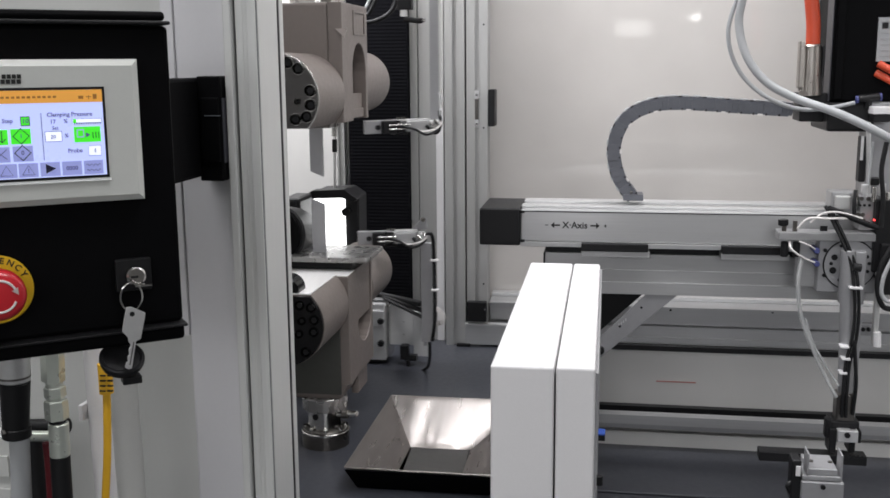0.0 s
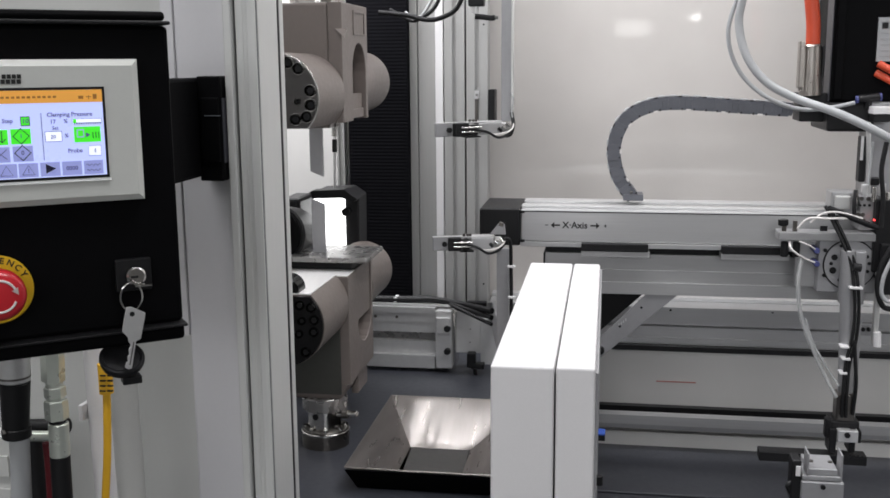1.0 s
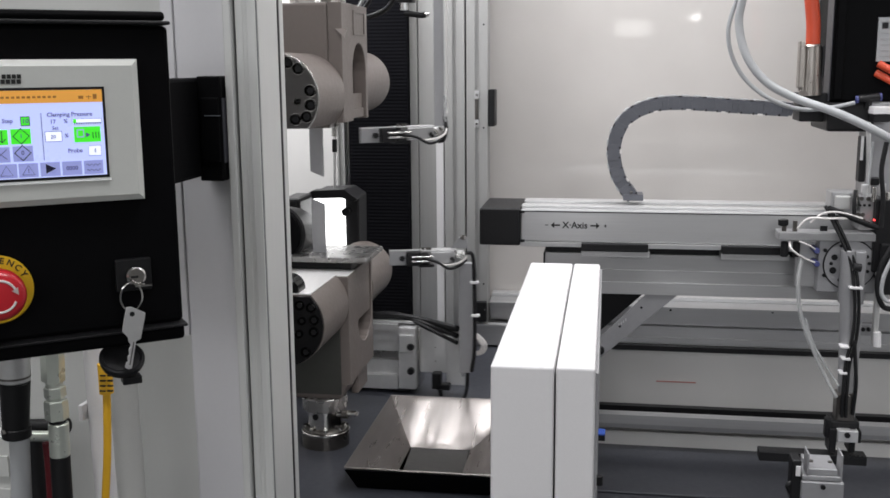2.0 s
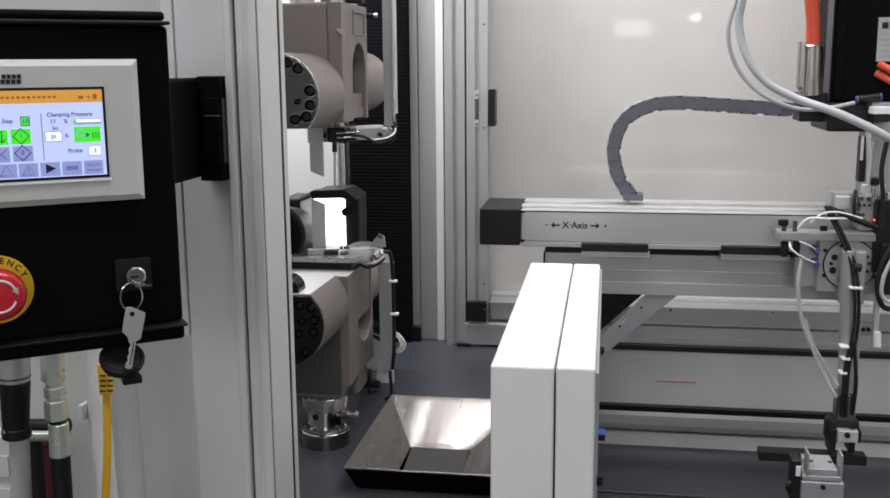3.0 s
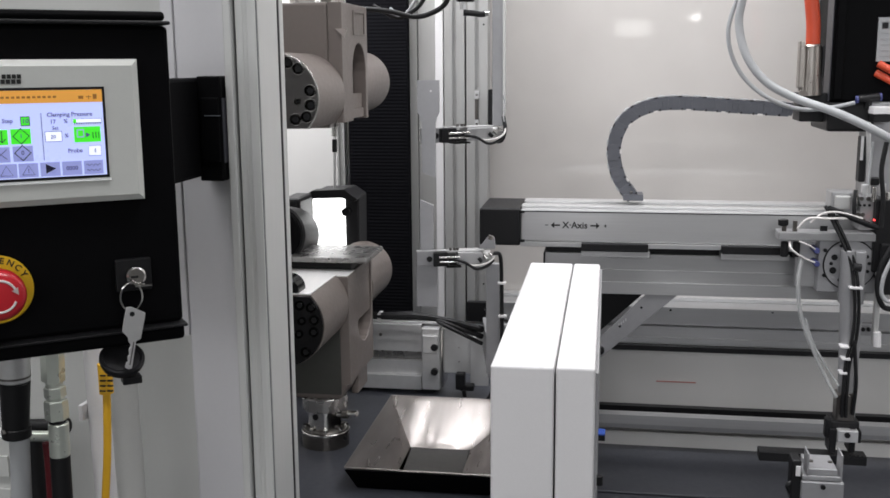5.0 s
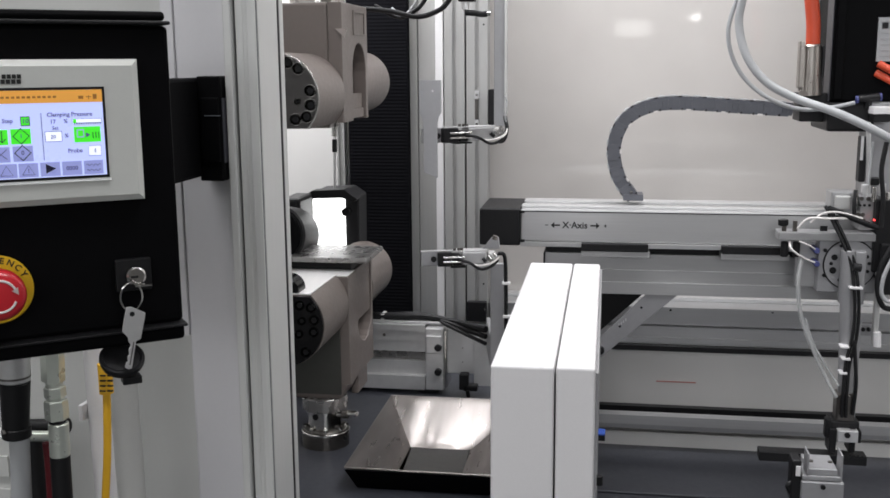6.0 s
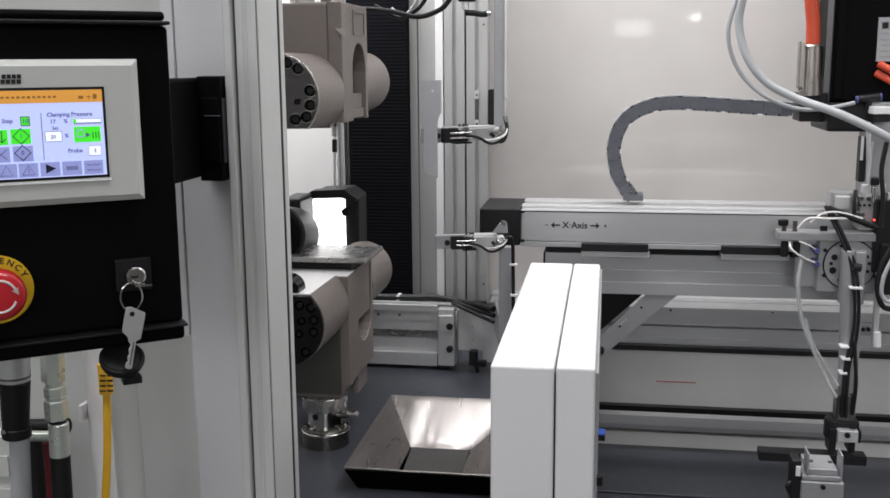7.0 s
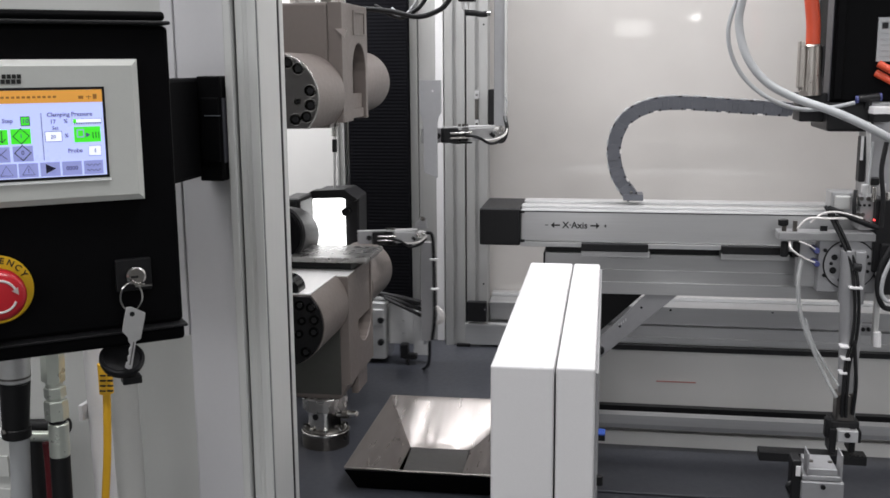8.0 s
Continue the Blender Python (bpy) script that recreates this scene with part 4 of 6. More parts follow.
def bolts(t, cx, zc, r, y, places, hr, rim):
    """Socket bolts on a cover: (angle in degrees, share of the radius), the same on both sides."""
    for d, q in [(d, q) for d, q in places] + [(180 - d, q) for d, q in places]:
        x, z = cx + q * r * math.cos(math.radians(d)), zc + q * r * math.sin(math.radians(d))
        ring = lathe([(-0.0035, hr), (0.0004, hr), (0.0006, hr * 0.985), (0.0004, hr * 0.97), (-0.0022, hr * 0.86), (-0.003, hr * 0.66)], 24, Matrix.Translation((x, y - 0.0062, z)) @ pose(0, 0, 0, 90))
        b = part("bolt", ring, BOLTSTEEL, t, smooth=True)
        part("socket", CYL((x, y - 0.0032, z), (x, y - 0.0041, z), hr * 0.68, n=6), BLACK, b)
        part("bolt_rim", lathe([(0, hr * 1.1), (0.0003, hr * 1.1), (0.0003, hr), (0, hr)], 20, Matrix.Translation((x, y - 0.004, z)) @ pose(0, 0, 0, 90)), rim, b)


def arch(y0, y1, z0, z1, ya, yb, zs, up=True, n=10):
    """Side outline in (y, z): a plate with a slot from ya to yb that ends round at zs; the slot is open at the bottom, or at the top."""
    r, c = (yb - ya) / 2, (ya + yb) / 2
    if up:
        pts = [(y0, z1), (y0, z0), (ya, z0)]
        pts += [(c - r * math.cos(math.pi * k / n), zs - r + r * math.sin(math.pi * k / n)) for k in range(n + 1)]
        return pts + [(yb, z0), (y1, z0), (y1, z1)]
    pts = [(y0, z0), (y0, z1), (ya, z1)]
    pts += [(c - r * math.cos(math.pi * k / n), zs + r - r * math.sin(math.pi * k / n)) for k in range(n + 1)]
    return pts + [(yb, z1), (y1, z1), (y1, z0)]


def upper_grip():
    zc, r = 1.4435, 0.0495
    z0 = 1.3944
    t = thing("upper_grip", "beige cast hydraulic wedge grip with bolted covers", "test grip", (GX, GY, z0))
    xr = GX + 0.0525
    zk = 1.5558
    part("body", B(GX - 0.055, xr - 0.02, 1.363, 1.511, z0, zk, 0.004), BEIGE, t)
    ya, yb = 1.419, 1.4985
    part("side_cheek", EXT(arch(1.363, 1.511, z0 - 0.002, zk, ya, yb, 1.5025), xr - 0.0198, xr, 0.0012, m=TURN), BEIGE, t)
    for y0, y1, za, zb in ((1.425, 1.428, 1.513, 1.548), (1.489, 1.492, 1.513, 1.548), (1.4283, 1.4887, 1.513, 1.516), (1.4283, 1.4887, 1.545, 1.548)):
        part("recess_rib", B(xr + 0.0002, xr + 0.0014, y0, y1, za, zb, 0.0004), BEIGE, t)
    part("pad_step", B(xr - 0.0198, xr - 0.003, ya + 0.006, yb - 0.006, z0 + 0.001, 1.4085, 0.001), BEIGE, t)
    part("grease_nipple", CYL((xr - 0.01, 1.3625, 1.437), (xr - 0.01, 1.359, 1.437), 0.0022, n=10), PLUGMETAL, t)
    part("slot_pad", B(xr - 0.0198, xr - 0.006, ya + 0.004, yb - 0.004, z0 + 0.002, 1.4298, 0.001), BEIGE, t)
    cx, zd, rd, zq = -0.4138, 1.431, 0.0565, 1.3921
    part("cylinder", EXT(chord(cx, zd, rd, zq, False), 1.237, 1.3627), BEIGE, t)
    part("cover_rim", EXT(chord(cx, zd, rd * 1.004, zq, False), 1.234, 1.2368, 0.0005), STEEL, t)
    part("cover_disc", EXT(chord(cx, zd, rd * 0.975, zq + 0.001, False), 1.2325, 1.2338, 0.0003), mat("grey_cover_disc", (0.075, 0.072, 0.07), 0.38, 0.5, 0.15, 100, 0.05), t, "dark bolted cover disc")
    bolts(t, cx, zd, rd, 1.2362, ((68, 0.84), (49, 0.85), (11, 0.83), (-11, 0.83), (-30, 0.83), (-46, 0.66)), 0.0072, STEEL)
    bolts(t, cx, zd, rd, 1.2362, ((-8, 0.53),), 0.004, DARKSTEEL)
    part("rear_cylinder", CYL((GX, 1.5115, zc), (GX, 1.695, zc), r, n=56, bevel=0.014), BEIGE, t, smooth=True)
    part("neck", CYL((GX, 1.512, zc), (GX, 1.53, zc), r * 1.04, n=48), BEIGE, t, smooth=True)
    # triangular corner in a lighter copy of the casting beige
    part("lift_lug", EXT([(-0.3685, 1.5202), (-0.3519, 1.52), (-0.3561, 1.508)], 1.3605, 1.3629), PALEBEIGE, t, "lighter beige corner")
    part("jaw", B(GX - 0.02, GX + 0.02, GY - 0.03, GY - 0.004, z0 - 0.012, z0 - 0.0005, 0.001), DARKSTEEL, t)
    part("jaw", B(GX - 0.02, GX + 0.02, GY + 0.004, GY + 0.03, z0 - 0.012, z0 - 0.0005, 0.001), DARKSTEEL, t)
    part("crosshead_rod", CYL((GX - 0.002, GY, zk + 0.0003), (GX - 0.002, GY, 2.399), 0.04, n=32), STEEL, t)


def lower_grip():
    zc, r, cx = 1.126, 0.053, -0.4163
    zd, rd = 1.1357, 0.0565
    zt = 1.1762
    zm, zb = 1.0146, 0.9915
    t = thing("lower_grip", "beige cast hydraulic wedge grip on a steel spigot", "test grip", (GX, GY, zb))
    xr = GX + 0.0525
    zt2 = zt - 0.0016
    part("body", B(GX - 0.055, xr - 0.02, 1.363, 1.511, zm, zt2, 0.002), BEIGE, t)
    part("front_block", EXT(chord(cx, zd, rd, zt), 1.237, 1.3627), BEIGE, t)
    # plate darker than the beige body behind it
    part("front_guard", B(GX - 0.05, -0.3728, 1.359, 1.3628, 1, zd - 0.02, 0.001), OLIVE, t, "dark olive plate under the cover disc")
    part("top_plate", B(GX - 0.05, chord(cx, zd, rd, zt)[0][0] - 0.0005, 1.2375, 1.362, zt + 0.0002, zt + 0.002, 0.0006), GROUND, t, "bright ground top face")
    part("top_plate", B(GX - 0.05, xr - 0.0012, 1.3635, 1.408, zt2 + 0.0002, zt2 + 0.0018, 0.0006), GROUND, t)
    part("cover_plate", B(GX - 0.05, -0.3385, 1.392, 1.50, 1.1885, 1.1963, 0.003, seg=3), DULLSTEEL, t, "grey cover plate")
    part("cover_stem", B(GX - 0.045, GX + 0.045, 1.41, 1.49, zt2 + 0.0002, 1.1883), BLACK, t)
    ya, yb = 1.4169, 1.5036
    part("side_cheek", EXT(arch(1.363, 1.512, zm, zt2, ya, yb, 1.0568, False), xr - 0.0198, xr, 0.0012, m=TURN), BEIGE, t)
    part("foot", EXT([(GX - 0.05, zb), (-0.3749, zb), (xr - 0.004, zm - 0.0003), (GX - 0.05, zm - 0.0003)], 1.365, 1.50, 0.002), BEIGE, t)
    part("cover_disc", EXT(chord(cx, zd, rd * 0.985, zt - 0.001), 1.2325, 1.2368, 0.0006), GLOSSBLACK, t, "glossy black bolted cover disc")
    bolts(t, cx, zd, rd, 1.2362, ((48, 0.66), (32, 0.84), (11, 0.79), (-10, 0.77), (-48, 0.83), (-75, 0.8)), 0.0062, GLOSSBLACK)
    bolts(t, cx, zd, rd, 1.2362, ((14, 0.5), (-25, 0.45)), 0.005, GLOSSBLACK)
    part("slot_pad", B(xr - 0.0198, xr - 0.0025, ya + 0.0006, yb - 0.0006, 1.0952, zt2 - 0.0005, 0.001), BEIGE, t)
    part("rear_cylinder", CYL((GX + 0.002, 1.5125, zc - 0.002), (GX + 0.002, 1.685, zc - 0.002), 0.0485, n=56, bevel=0.014), BEIGE, t, smooth=True)
    sx, sy = -0.4055, 1.385
    zx = 0.9404
    part("foot_lug", B(-0.3765, -0.3655, 1.43, 1.49, zb - 0.012, zm + 0.01, 0.002), BEIGE, t)
    part("side_knob", CYL((-0.4136, 1.2385, 1.1798), (-0.4136, 1.272, 1.1798), 0.0195, n=36, bevel=0.002), GLOSSBLACK, t, "round black side knob", smooth=True)
    part("collar", CYL((sx, sy, zb + 0.001), (sx, sy, 0.9723), 0.0335, n=40, bevel=0.001), DULLSTEEL, t, "turned steel collar", smooth=True)
    part("spigot", CYL((sx, sy, 0.9723), (sx, sy, zx), 0.0255, n=40), STEEL, t, "polished steel spigot", smooth=True)
    part("cross_hole", CYL((sx - 0.0075, sy - 0.0235, 0.9644), (sx - 0.0078, sy - 0.0262, 0.9644), 0.0045, n=16), BLACK, t)
    part("pin", CYL((sx + 0.02, sy - 0.01, 0.9656), (-0.3532, sy - 0.015, 0.9689), 0.0045, n=16, bevel=0.001), STEEL, t, smooth=True)
    part("pin_knob", CYL((-0.3755, sy - 0.0135, 0.9669), (-0.3669, sy - 0.014, 0.9673), 0.0065, n=16), DARKSTEEL, t)
    part("flange", CYL((sx, sy, zx + 0.002), (sx, sy, TZ + 0.024), 0.0345, n=48, bevel=0.002), DARKSTEEL, t, "dark steel base flange", smooth=True)
    part("flange_rim", CYL((sx, sy, TZ + 0.024), (sx, sy, TZ + 0.0195), 0.036, n=48, bevel=0.001), STEEL, t, smooth=True)
    part("base", CYL((sx, sy, TZ + 0.0194), (sx, sy, TZ), 0.035, n=48), DARKSTEEL, t, smooth=True)
    for k in range(8):
        a = 2 * math.pi * (k + 0.35) / 8
        part("bolt", CYL((sx + 0.0295 * math.cos(a), sy + 0.0295 * math.sin(a), zx + 0.0015), (sx + 0.0295 * math.cos(a), sy + 0.0295 * math.sin(a), zx + 0.006), 0.0036, n=12), STEEL, t)


upper_grip()
lower_grip()


def bellows():
    x0, x1, n = -0.5045, -0.3852, 220
    z0, z1 = TZ, 2.4
    t = thing("bellows_column", "black pleated bellows column behind the grips", "bellows", ((x0 + x1) / 2, 1.96, TZ))
    pts = [(2.015, z0)]
    for k in range(n):
        z = z0 + (z1 - z0) * k / n
        pts += [(1.9463, z), (1.9458, z + (z1 - z0) / n * 0.5)]
    part("bellows", EXT(pts + [(2.015, z1)], x0, x1, m=TURN), BELLOWS, t)
    s = post("thin_post", -0.5307, -0.5154, 1.95, 1.99, TZ, 2.4, 1, 1, "thin aluminium post beside the bellows")


bellows()


def backlight():
    y = 1.7
    t = thing("backlight", "glowing white backlight in a black housing", "lamp", (-0.4771, 1.7, 1.1298))
    pts = ((-0.5201, 1.2457), (-0.4991, 1.257), (-0.4458, 1.2596), (-0.4258, 1.2459), (-0.4272, 1.1432), (-0.4409, 1.1286), (-0.5073, 1.127), (-0.5226, 1.139),)
    part("housing", EXT(pts, y, y + 0.06, 0.003), BLACK, t)
    part("hood", EXT(((-0.5232, 1.2437), (-0.5011, 1.259), (-0.4437, 1.2616), (-0.4207, 1.245), (-0.428, 1.2399), (-0.4482, 1.2466), (-0.4974, 1.245), (-0.5152, 1.2377),), y - 0.03, y - 0.0003, 0.001), BLACK, t)
    part("glow_pane", B(-0.5076, -0.4501, 1.695, 1.6995, 1.1572, 1.2429, 0.001), GLOW, t, "glowing white pane")
    part("knob", CYL((-0.4463, 1.699, 1.2201), (-0.4463, 1.685, 1.2201), 0.0075, n=20, bevel=0.001), BLACK, t, smooth=True)
    part("base_plate", B(-0.5542, -0.4154, 1.66, 1.76, 1.1235, 1.1337, 0.002), BRACKET, t)
    part("stand", B(-0.5414, -0.4675, 1.70, 1.76, TZ, 1.123, 0.002), BLACK, t)
    part("rod", CYL((-0.4738, 1.72, 1.2569), (-0.4698, 1.72, 1.4372), 0.0024, n=12), ALU_RAW, t, "thin steel rod", smooth=True)
    part("rod_sleeve", CYL((-0.4725, 1.72, 1.3211), (-0.4719, 1.72, 1.3439), 0.0045, n=12, bevel=0.001), BLACK, t, smooth=True)
    part("rod_socket", CYL((-0.4722, 1.72, 1.3489), (-0.4716, 1.72, 1.3706), 0.005, n=12), STEEL, t, smooth=True)
    c = thing("camera_lens", "black round measuring lens beside the backlight", "lens", (-0.4954, 1.55, 1.2005))
    part("barrel", CYL((-0.5043, 1.56, 1.1996), (-0.4853, 1.42, 1.2233), 0.0455, n=40, bevel=0.003), BLACK, c, smooth=True)
    part("front_ring", CYL((-0.4861, 1.425, 1.2225), (-0.4836, 1.41, 1.225), 0.040, n=40, bevel=0.002), BLACKCOAT, c, smooth=True)
    part("mount", B(-0.5291, -0.4958, 1.58, 1.66, 1.1386, 1.2568, 0.006), BLACK, c)
    part("stand", B(-0.5401, -0.51, 1.60, 1.64, TZ, 1.1381, 0.002), BLACK, c)


backlight()


# ---- control panel ----
SC = dict(
    ground=screen("screen_ground", (0.50, 0.57, 0.92), 0.62), orange=screen("screen_orange", (0.66, 0.31, 0.06), 0.5), green=screen("screen_green", (0.06, 0.72, 0.03), 0.7),
    key=screen("screen_key", (0.28, 0.31, 0.62), 0.5), white=screen("screen_white", (0.8, 0.85, 1.0), 0.75), ink=screen("screen_ink", (0.02, 0.02, 0.05), 0.1), blue=screen("screen_blue", (0.22, 0.25, 0.5), 0.6),
    pen=screen("screen_pen", (0.09, 0.09, 0.24), 0.4), brown=screen("screen_brown", (0.27, 0.12, 0.03), 0.4))


def chamfered(x0, x1, z0, z1, ya, yb, c):
    """A flat box with a sharp bevel all round its front face at ya."""
    bm = bmesh.new()
    rings = [[bm.verts.new(p) for p in ((x0 + e, y, z0 + e), (x1 - e, y, z0 + e), (x1 - e, y, z1 - e), (x0 + e, y, z1 - e))] for y, e in ((ya, c), (ya + c * 0.9, 0), (yb, 0))]
    for a, b in zip(rings, rings[1:]):
        for k in range(4):
            bm.faces.new((a[k], a[(k + 1) % 4], b[(k + 1) % 4], b[k]))
    bm.faces.new(rings[0])
    bm.faces.new(rings[-1][::-1])
    return bm


def control_panel():
    t = thing("control_panel", "black control box with touch screen and emergency stop", "control panel", (-0.3668, 0.735, 1.31), 36.6)

    def lp(name, bm, material, parent=None, label="", smooth=False):
        return part(name, bm, material, parent or t, label, smooth, local=True)

    zt, zb, xr = 0.1916, -0.0445, 0.036
    lp("box", B(-0.35, xr, 0.004, 0.09, zb, zt, 0.003), BLACKCOAT)
    lp("top_lip", B(-0.35, 0.0362, -0.006, 0.09, zt + 0.0005, zt + 0.0035, 0.0012), BLACK, label="folded top edge")
    lp("top_hood", B(-0.35, 0.0347, 0.004, 0.09, zt + 0.0038, 0.2027, 0.003), BLACKCOAT)
    lp("bottom_lip", B(-0.35, 0.0378, -0.005, 0.09, zb - 0.003, zb - 0.0005, 0.0012), BLACK)
    lp("bottom_rim", B(-0.35, 0.0365, 0.003, 0.09, -0.0598, zb - 0.0033, 0.003), BLACKCOAT)
    # touch screen
    bx0, bx1, bz0, bz1 = -0.23, 0.0088, 0.0594, 0.1664
    sx1, sz0, sz1 = -0.0192, 0.0805, 0.1442
    bez = lp("bezel", chamfered(bx0, bx1, bz0, bz1, -0.012, 0.0035, 0.0048), BEZEL, label="grey white screen bezel")
    lp("screen_lip", EXT([(-0.0121, sz0 - 0.0022), (-0.0145, sz0 - 0.0042), (-0.0121, sz0 - 0.0044)], bx0 + 0.05, sx1 + 0.003, m=TURN), BEZEL, bez)
    lp("screen_frame", B(bx0 + 0.05, sx1 + 0.002, -0.0128, -0.0121, sz0 - 0.002, sz1 + 0.002), BLACK, bez)
    y0, y1 = -0.0136, -0.0129
    lp("display", B(bx0 + 0.052, sx1, y0, y1, sz0, sz1), SC["ground"], bez, "lit touch screen")

    def box(x0, z0, x1, z1, key, lift=1, name="screen_field"):
        yy = y0 - 0.0002 * lift
        lp(name, B(min(x0, x1), max(x0, x1), yy, yy + 0.00015, min(z0, z1), max(z0, z1)), SC[key], bez)

    def word(text, x, z, size, key="pen", lift=3):
        m = Matrix.Translation((x, y0 - 0.0002 * lift, z)) @ pose(0, 0, 0, 90)
        lp("screen_word", LETTERS(text, size, m, deep=0.00004), SC[key], bez)

    box(bx0 + 0.052, 0.135, sx1, sz1, "orange", name="title_bar")
    for xx in np.linspace(-0.0913, -0.0524, 12):
        box(xx - 0.0014, 0.1386, xx + 0.0008, 0.1401, "brown", 2, "title_print")
    for a, b in (((-0.0361, 0.1397), (-0.0326, 0.1375)), ((-0.0291, 0.14), (-0.0285, 0.1374)), ((-0.0258, 0.1408), (-0.0231, 0.1373)), ((-0.0308, 0.1392), (-0.0268, 0.1387))):
        box(a[0], a[1], b[0], b[1], "brown", 2, "maker_mark")
    box(-0.0631, 0.0933, -0.0627, 0.1277, "ink", 1, "divider")
    word("Clamping Pressure", *(-0.0431, 0.1263), 0.0042)
    word("17", *(-0.0551, 0.1212), 0.004)
    word("%", *(-0.0462, 0.1214), 0.004)
    word("Set", *(-0.0538, 0.1165), 0.0034)
    word("%", *(-0.0462, 0.1107), 0.004)
    box(*(-0.0612, 0.1142), *(-0.0493, 0.1066), "pen", 0.6, "value_border")
    box(*(-0.0608, 0.1138), *(-0.0497, 0.107), "white", 1, "value_field")
    word("20", *(-0.0555, 0.1102), 0.004)
    box(*(-0.0416, 0.1228), *(-0.0207, 0.1198), "pen", 0.6, "value_border")
    box(*(-0.0413, 0.1225), *(-0.021, 0.1201), "white", 1, "bar_gauge")
    box(*(-0.0409, 0.1227), *(-0.0387, 0.1198), "green", 2, "bar_gauge")
    for k in range(12):
        xx = -0.0403 + 0.00165 * k
        box(xx, 0.1187, xx + 0.0006, 0.12, "ink", 2, "gauge_tick")
    box(*(-0.0409, 0.1169), *(-0.022, 0.1055), "green", 1, "green_key")
    box(*(-0.039, 0.1152), *(-0.0337, 0.109), "key", 2)
    box(*(-0.0382, 0.1143), *(-0.0345, 0.1099), "green", 3)
    for u0 in (-0.0278, -0.0257, -0.0237):
        box(u0, 0.1079, u0 + 0.0006, 0.113, "ink", 2)
    word("\u25b6", *(-0.0311, 0.1106), 0.004)
    word("Probe", *(-0.0409, 0.0994), 0.0042)
    box(*(-0.0312, 0.1029), *(-0.0222, 0.0951), "key", 1, "value_field")
    box(*(-0.0309, 0.1024), *(-0.0226, 0.0956), "white", 2, "value_field")
    word("5", *(-0.0266, 0.0988), 0.004, lift=4)
    word("Step", *(-0.0859, 0.1226), 0.0042)
    box(*(-0.0771, 0.1256), *(-0.0707, 0.1188), "ink", 1, "value_field")
    box(*(-0.0766, 0.125), *(-0.0712, 0.1194), "green", 2, "value_field")
    word("10", *(-0.0739, 0.1222), 0.0048, lift=4)
    box(*(-0.0978, 0.1164), *(-0.0864, 0.1056), "green", 1, "green_key")
    box(*(-0.0844, 0.1167), *(-0.0709, 0.1058), "green", 1, "green_key")
    box(*(-0.0988, 0.104), *(-0.0859, 0.093), "key", 1, "grey_key")
    box(*(-0.0838, 0.1042), *(-0.0702, 0.0931), "key", 1, "grey_key")
    for c, key in (((-0.0775, 0.1115), "ink"), ((-0.0772, 0.0993), "ink")):
        r = 0.0042
        m = Matrix.Translation((c[0], y0 - 0.0006, c[1])) @ pose(0, 0, 0, 0, 45, 0)
        bm = B(-r, r, 0, 0.0001, -r, -r + 0.0006, m=m)
        B(-r, r, 0, 0.0001, r - 0.0006, r, bm=bm, m=m)
        B(-r, -r + 0.0006, 0, 0.0001, -r, r, bm=bm, m=m)
        B(r - 0.0006, r, 0, 0.0001, -r, r, bm=bm, m=m)
        lp("key_symbol", bm, SC[key], bez)
    lp("key_symbol", TUBE([(-0.0905, y0 - 0.0006, 0.1155), (-0.0905, y0 - 0.0006, 0.1075)], 0.0004, 6, 0), SC["ink"], bez)
    lp("key_symbol", TUBE([(-0.093, y0 - 0.0006, 0.1098), (-0.0905, y0 - 0.0006, 0.1072), (-0.088, y0 - 0.0006, 0.1098)], 0.0004, 6, 0), SC["ink"], bez)
    for sgn in (-1, 1):
        lp("key_symbol", TUBE([(-0.092 - 0.004 * sgn, y0 - 0.0006, 0.1022), (-0.092 + 0.004 * sgn, y0 - 0.0006, 0.0952)], 0.0003, 6, 0), SC["pen"], bez)
    word("I", *(-0.0775, 0.1115), 0.0045)
    word("0", *(-0.0772, 0.0993), 0.0045)
    kz0, kz1 = 0.0814, 0.0916
    for k, (a, b) in enumerate(((-0.0963, -0.082), (-0.0809, -0.0676), (-0.066, -0.0524), (-0.0508, -0.037), (-0.0354, -0.0217))):
        box(a, kz0, b, kz1, "key", 1, "menu_key")
        c = (a + b) / 2
        if k in (0, 1):
            tri = TUBE([(c - 0.0042, y0 - 0.0005, kz0 + 0.0018), (c + 0.0042, y0 - 0.0005, kz0 + 0.0018), (c, y0 - 0.0005, kz0 + 0.0088), (c - 0.0042, y0 - 0.0005, kz0 + 0.0018)], 0.00025, 6, 0)
            lp("key_symbol", tri, SC["pen"], bez)
            if k == 1:
                word("!", c, kz0 + 0.0046, 0.0042)
        if k == 2:
            lp("key_symbol", EXT([(c - 0.003, kz0 + 0.002), (c + 0.004, kz0 + 0.0055), (c - 0.003, kz0 + 0.009)], y0 - 0.00055, y0 - 0.00045), SC["ink"], bez)
        if k == 3:
            word("0000", c, (kz0 + kz1) / 2, 0.0042)
        if k == 4:
            for dz in (0.003, 0.007):
                wave = [(c - 0.005 + 0.0005 * j, y0 - 0.0005, kz0 + dz + 0.0007 * math.sin(1.1 * j)) for j in range(21)]
                lp("key_symbol", TUBE(wave, 0.00022, 6, 0), SC["pen"], bez)
    # maker's mark as plain bars
    for (a, b) in (((-0.087, 0.1558), (-0.0735, 0.1528)), ((-0.0881, 0.1522), (-0.0738, 0.1491))):
        n = 4
        for k in range(n):
            x0 = a[0] + (b[0] - a[0]) * k / n
            lp("maker_mark", B(x0, x0 + (b[0] - a[0]) / n * 0.8, -0.0126, -0.0121, b[1], a[1]), PRINT, bez)
    # emergency stop
    cx, cz = (-0.1018, -0.0034)
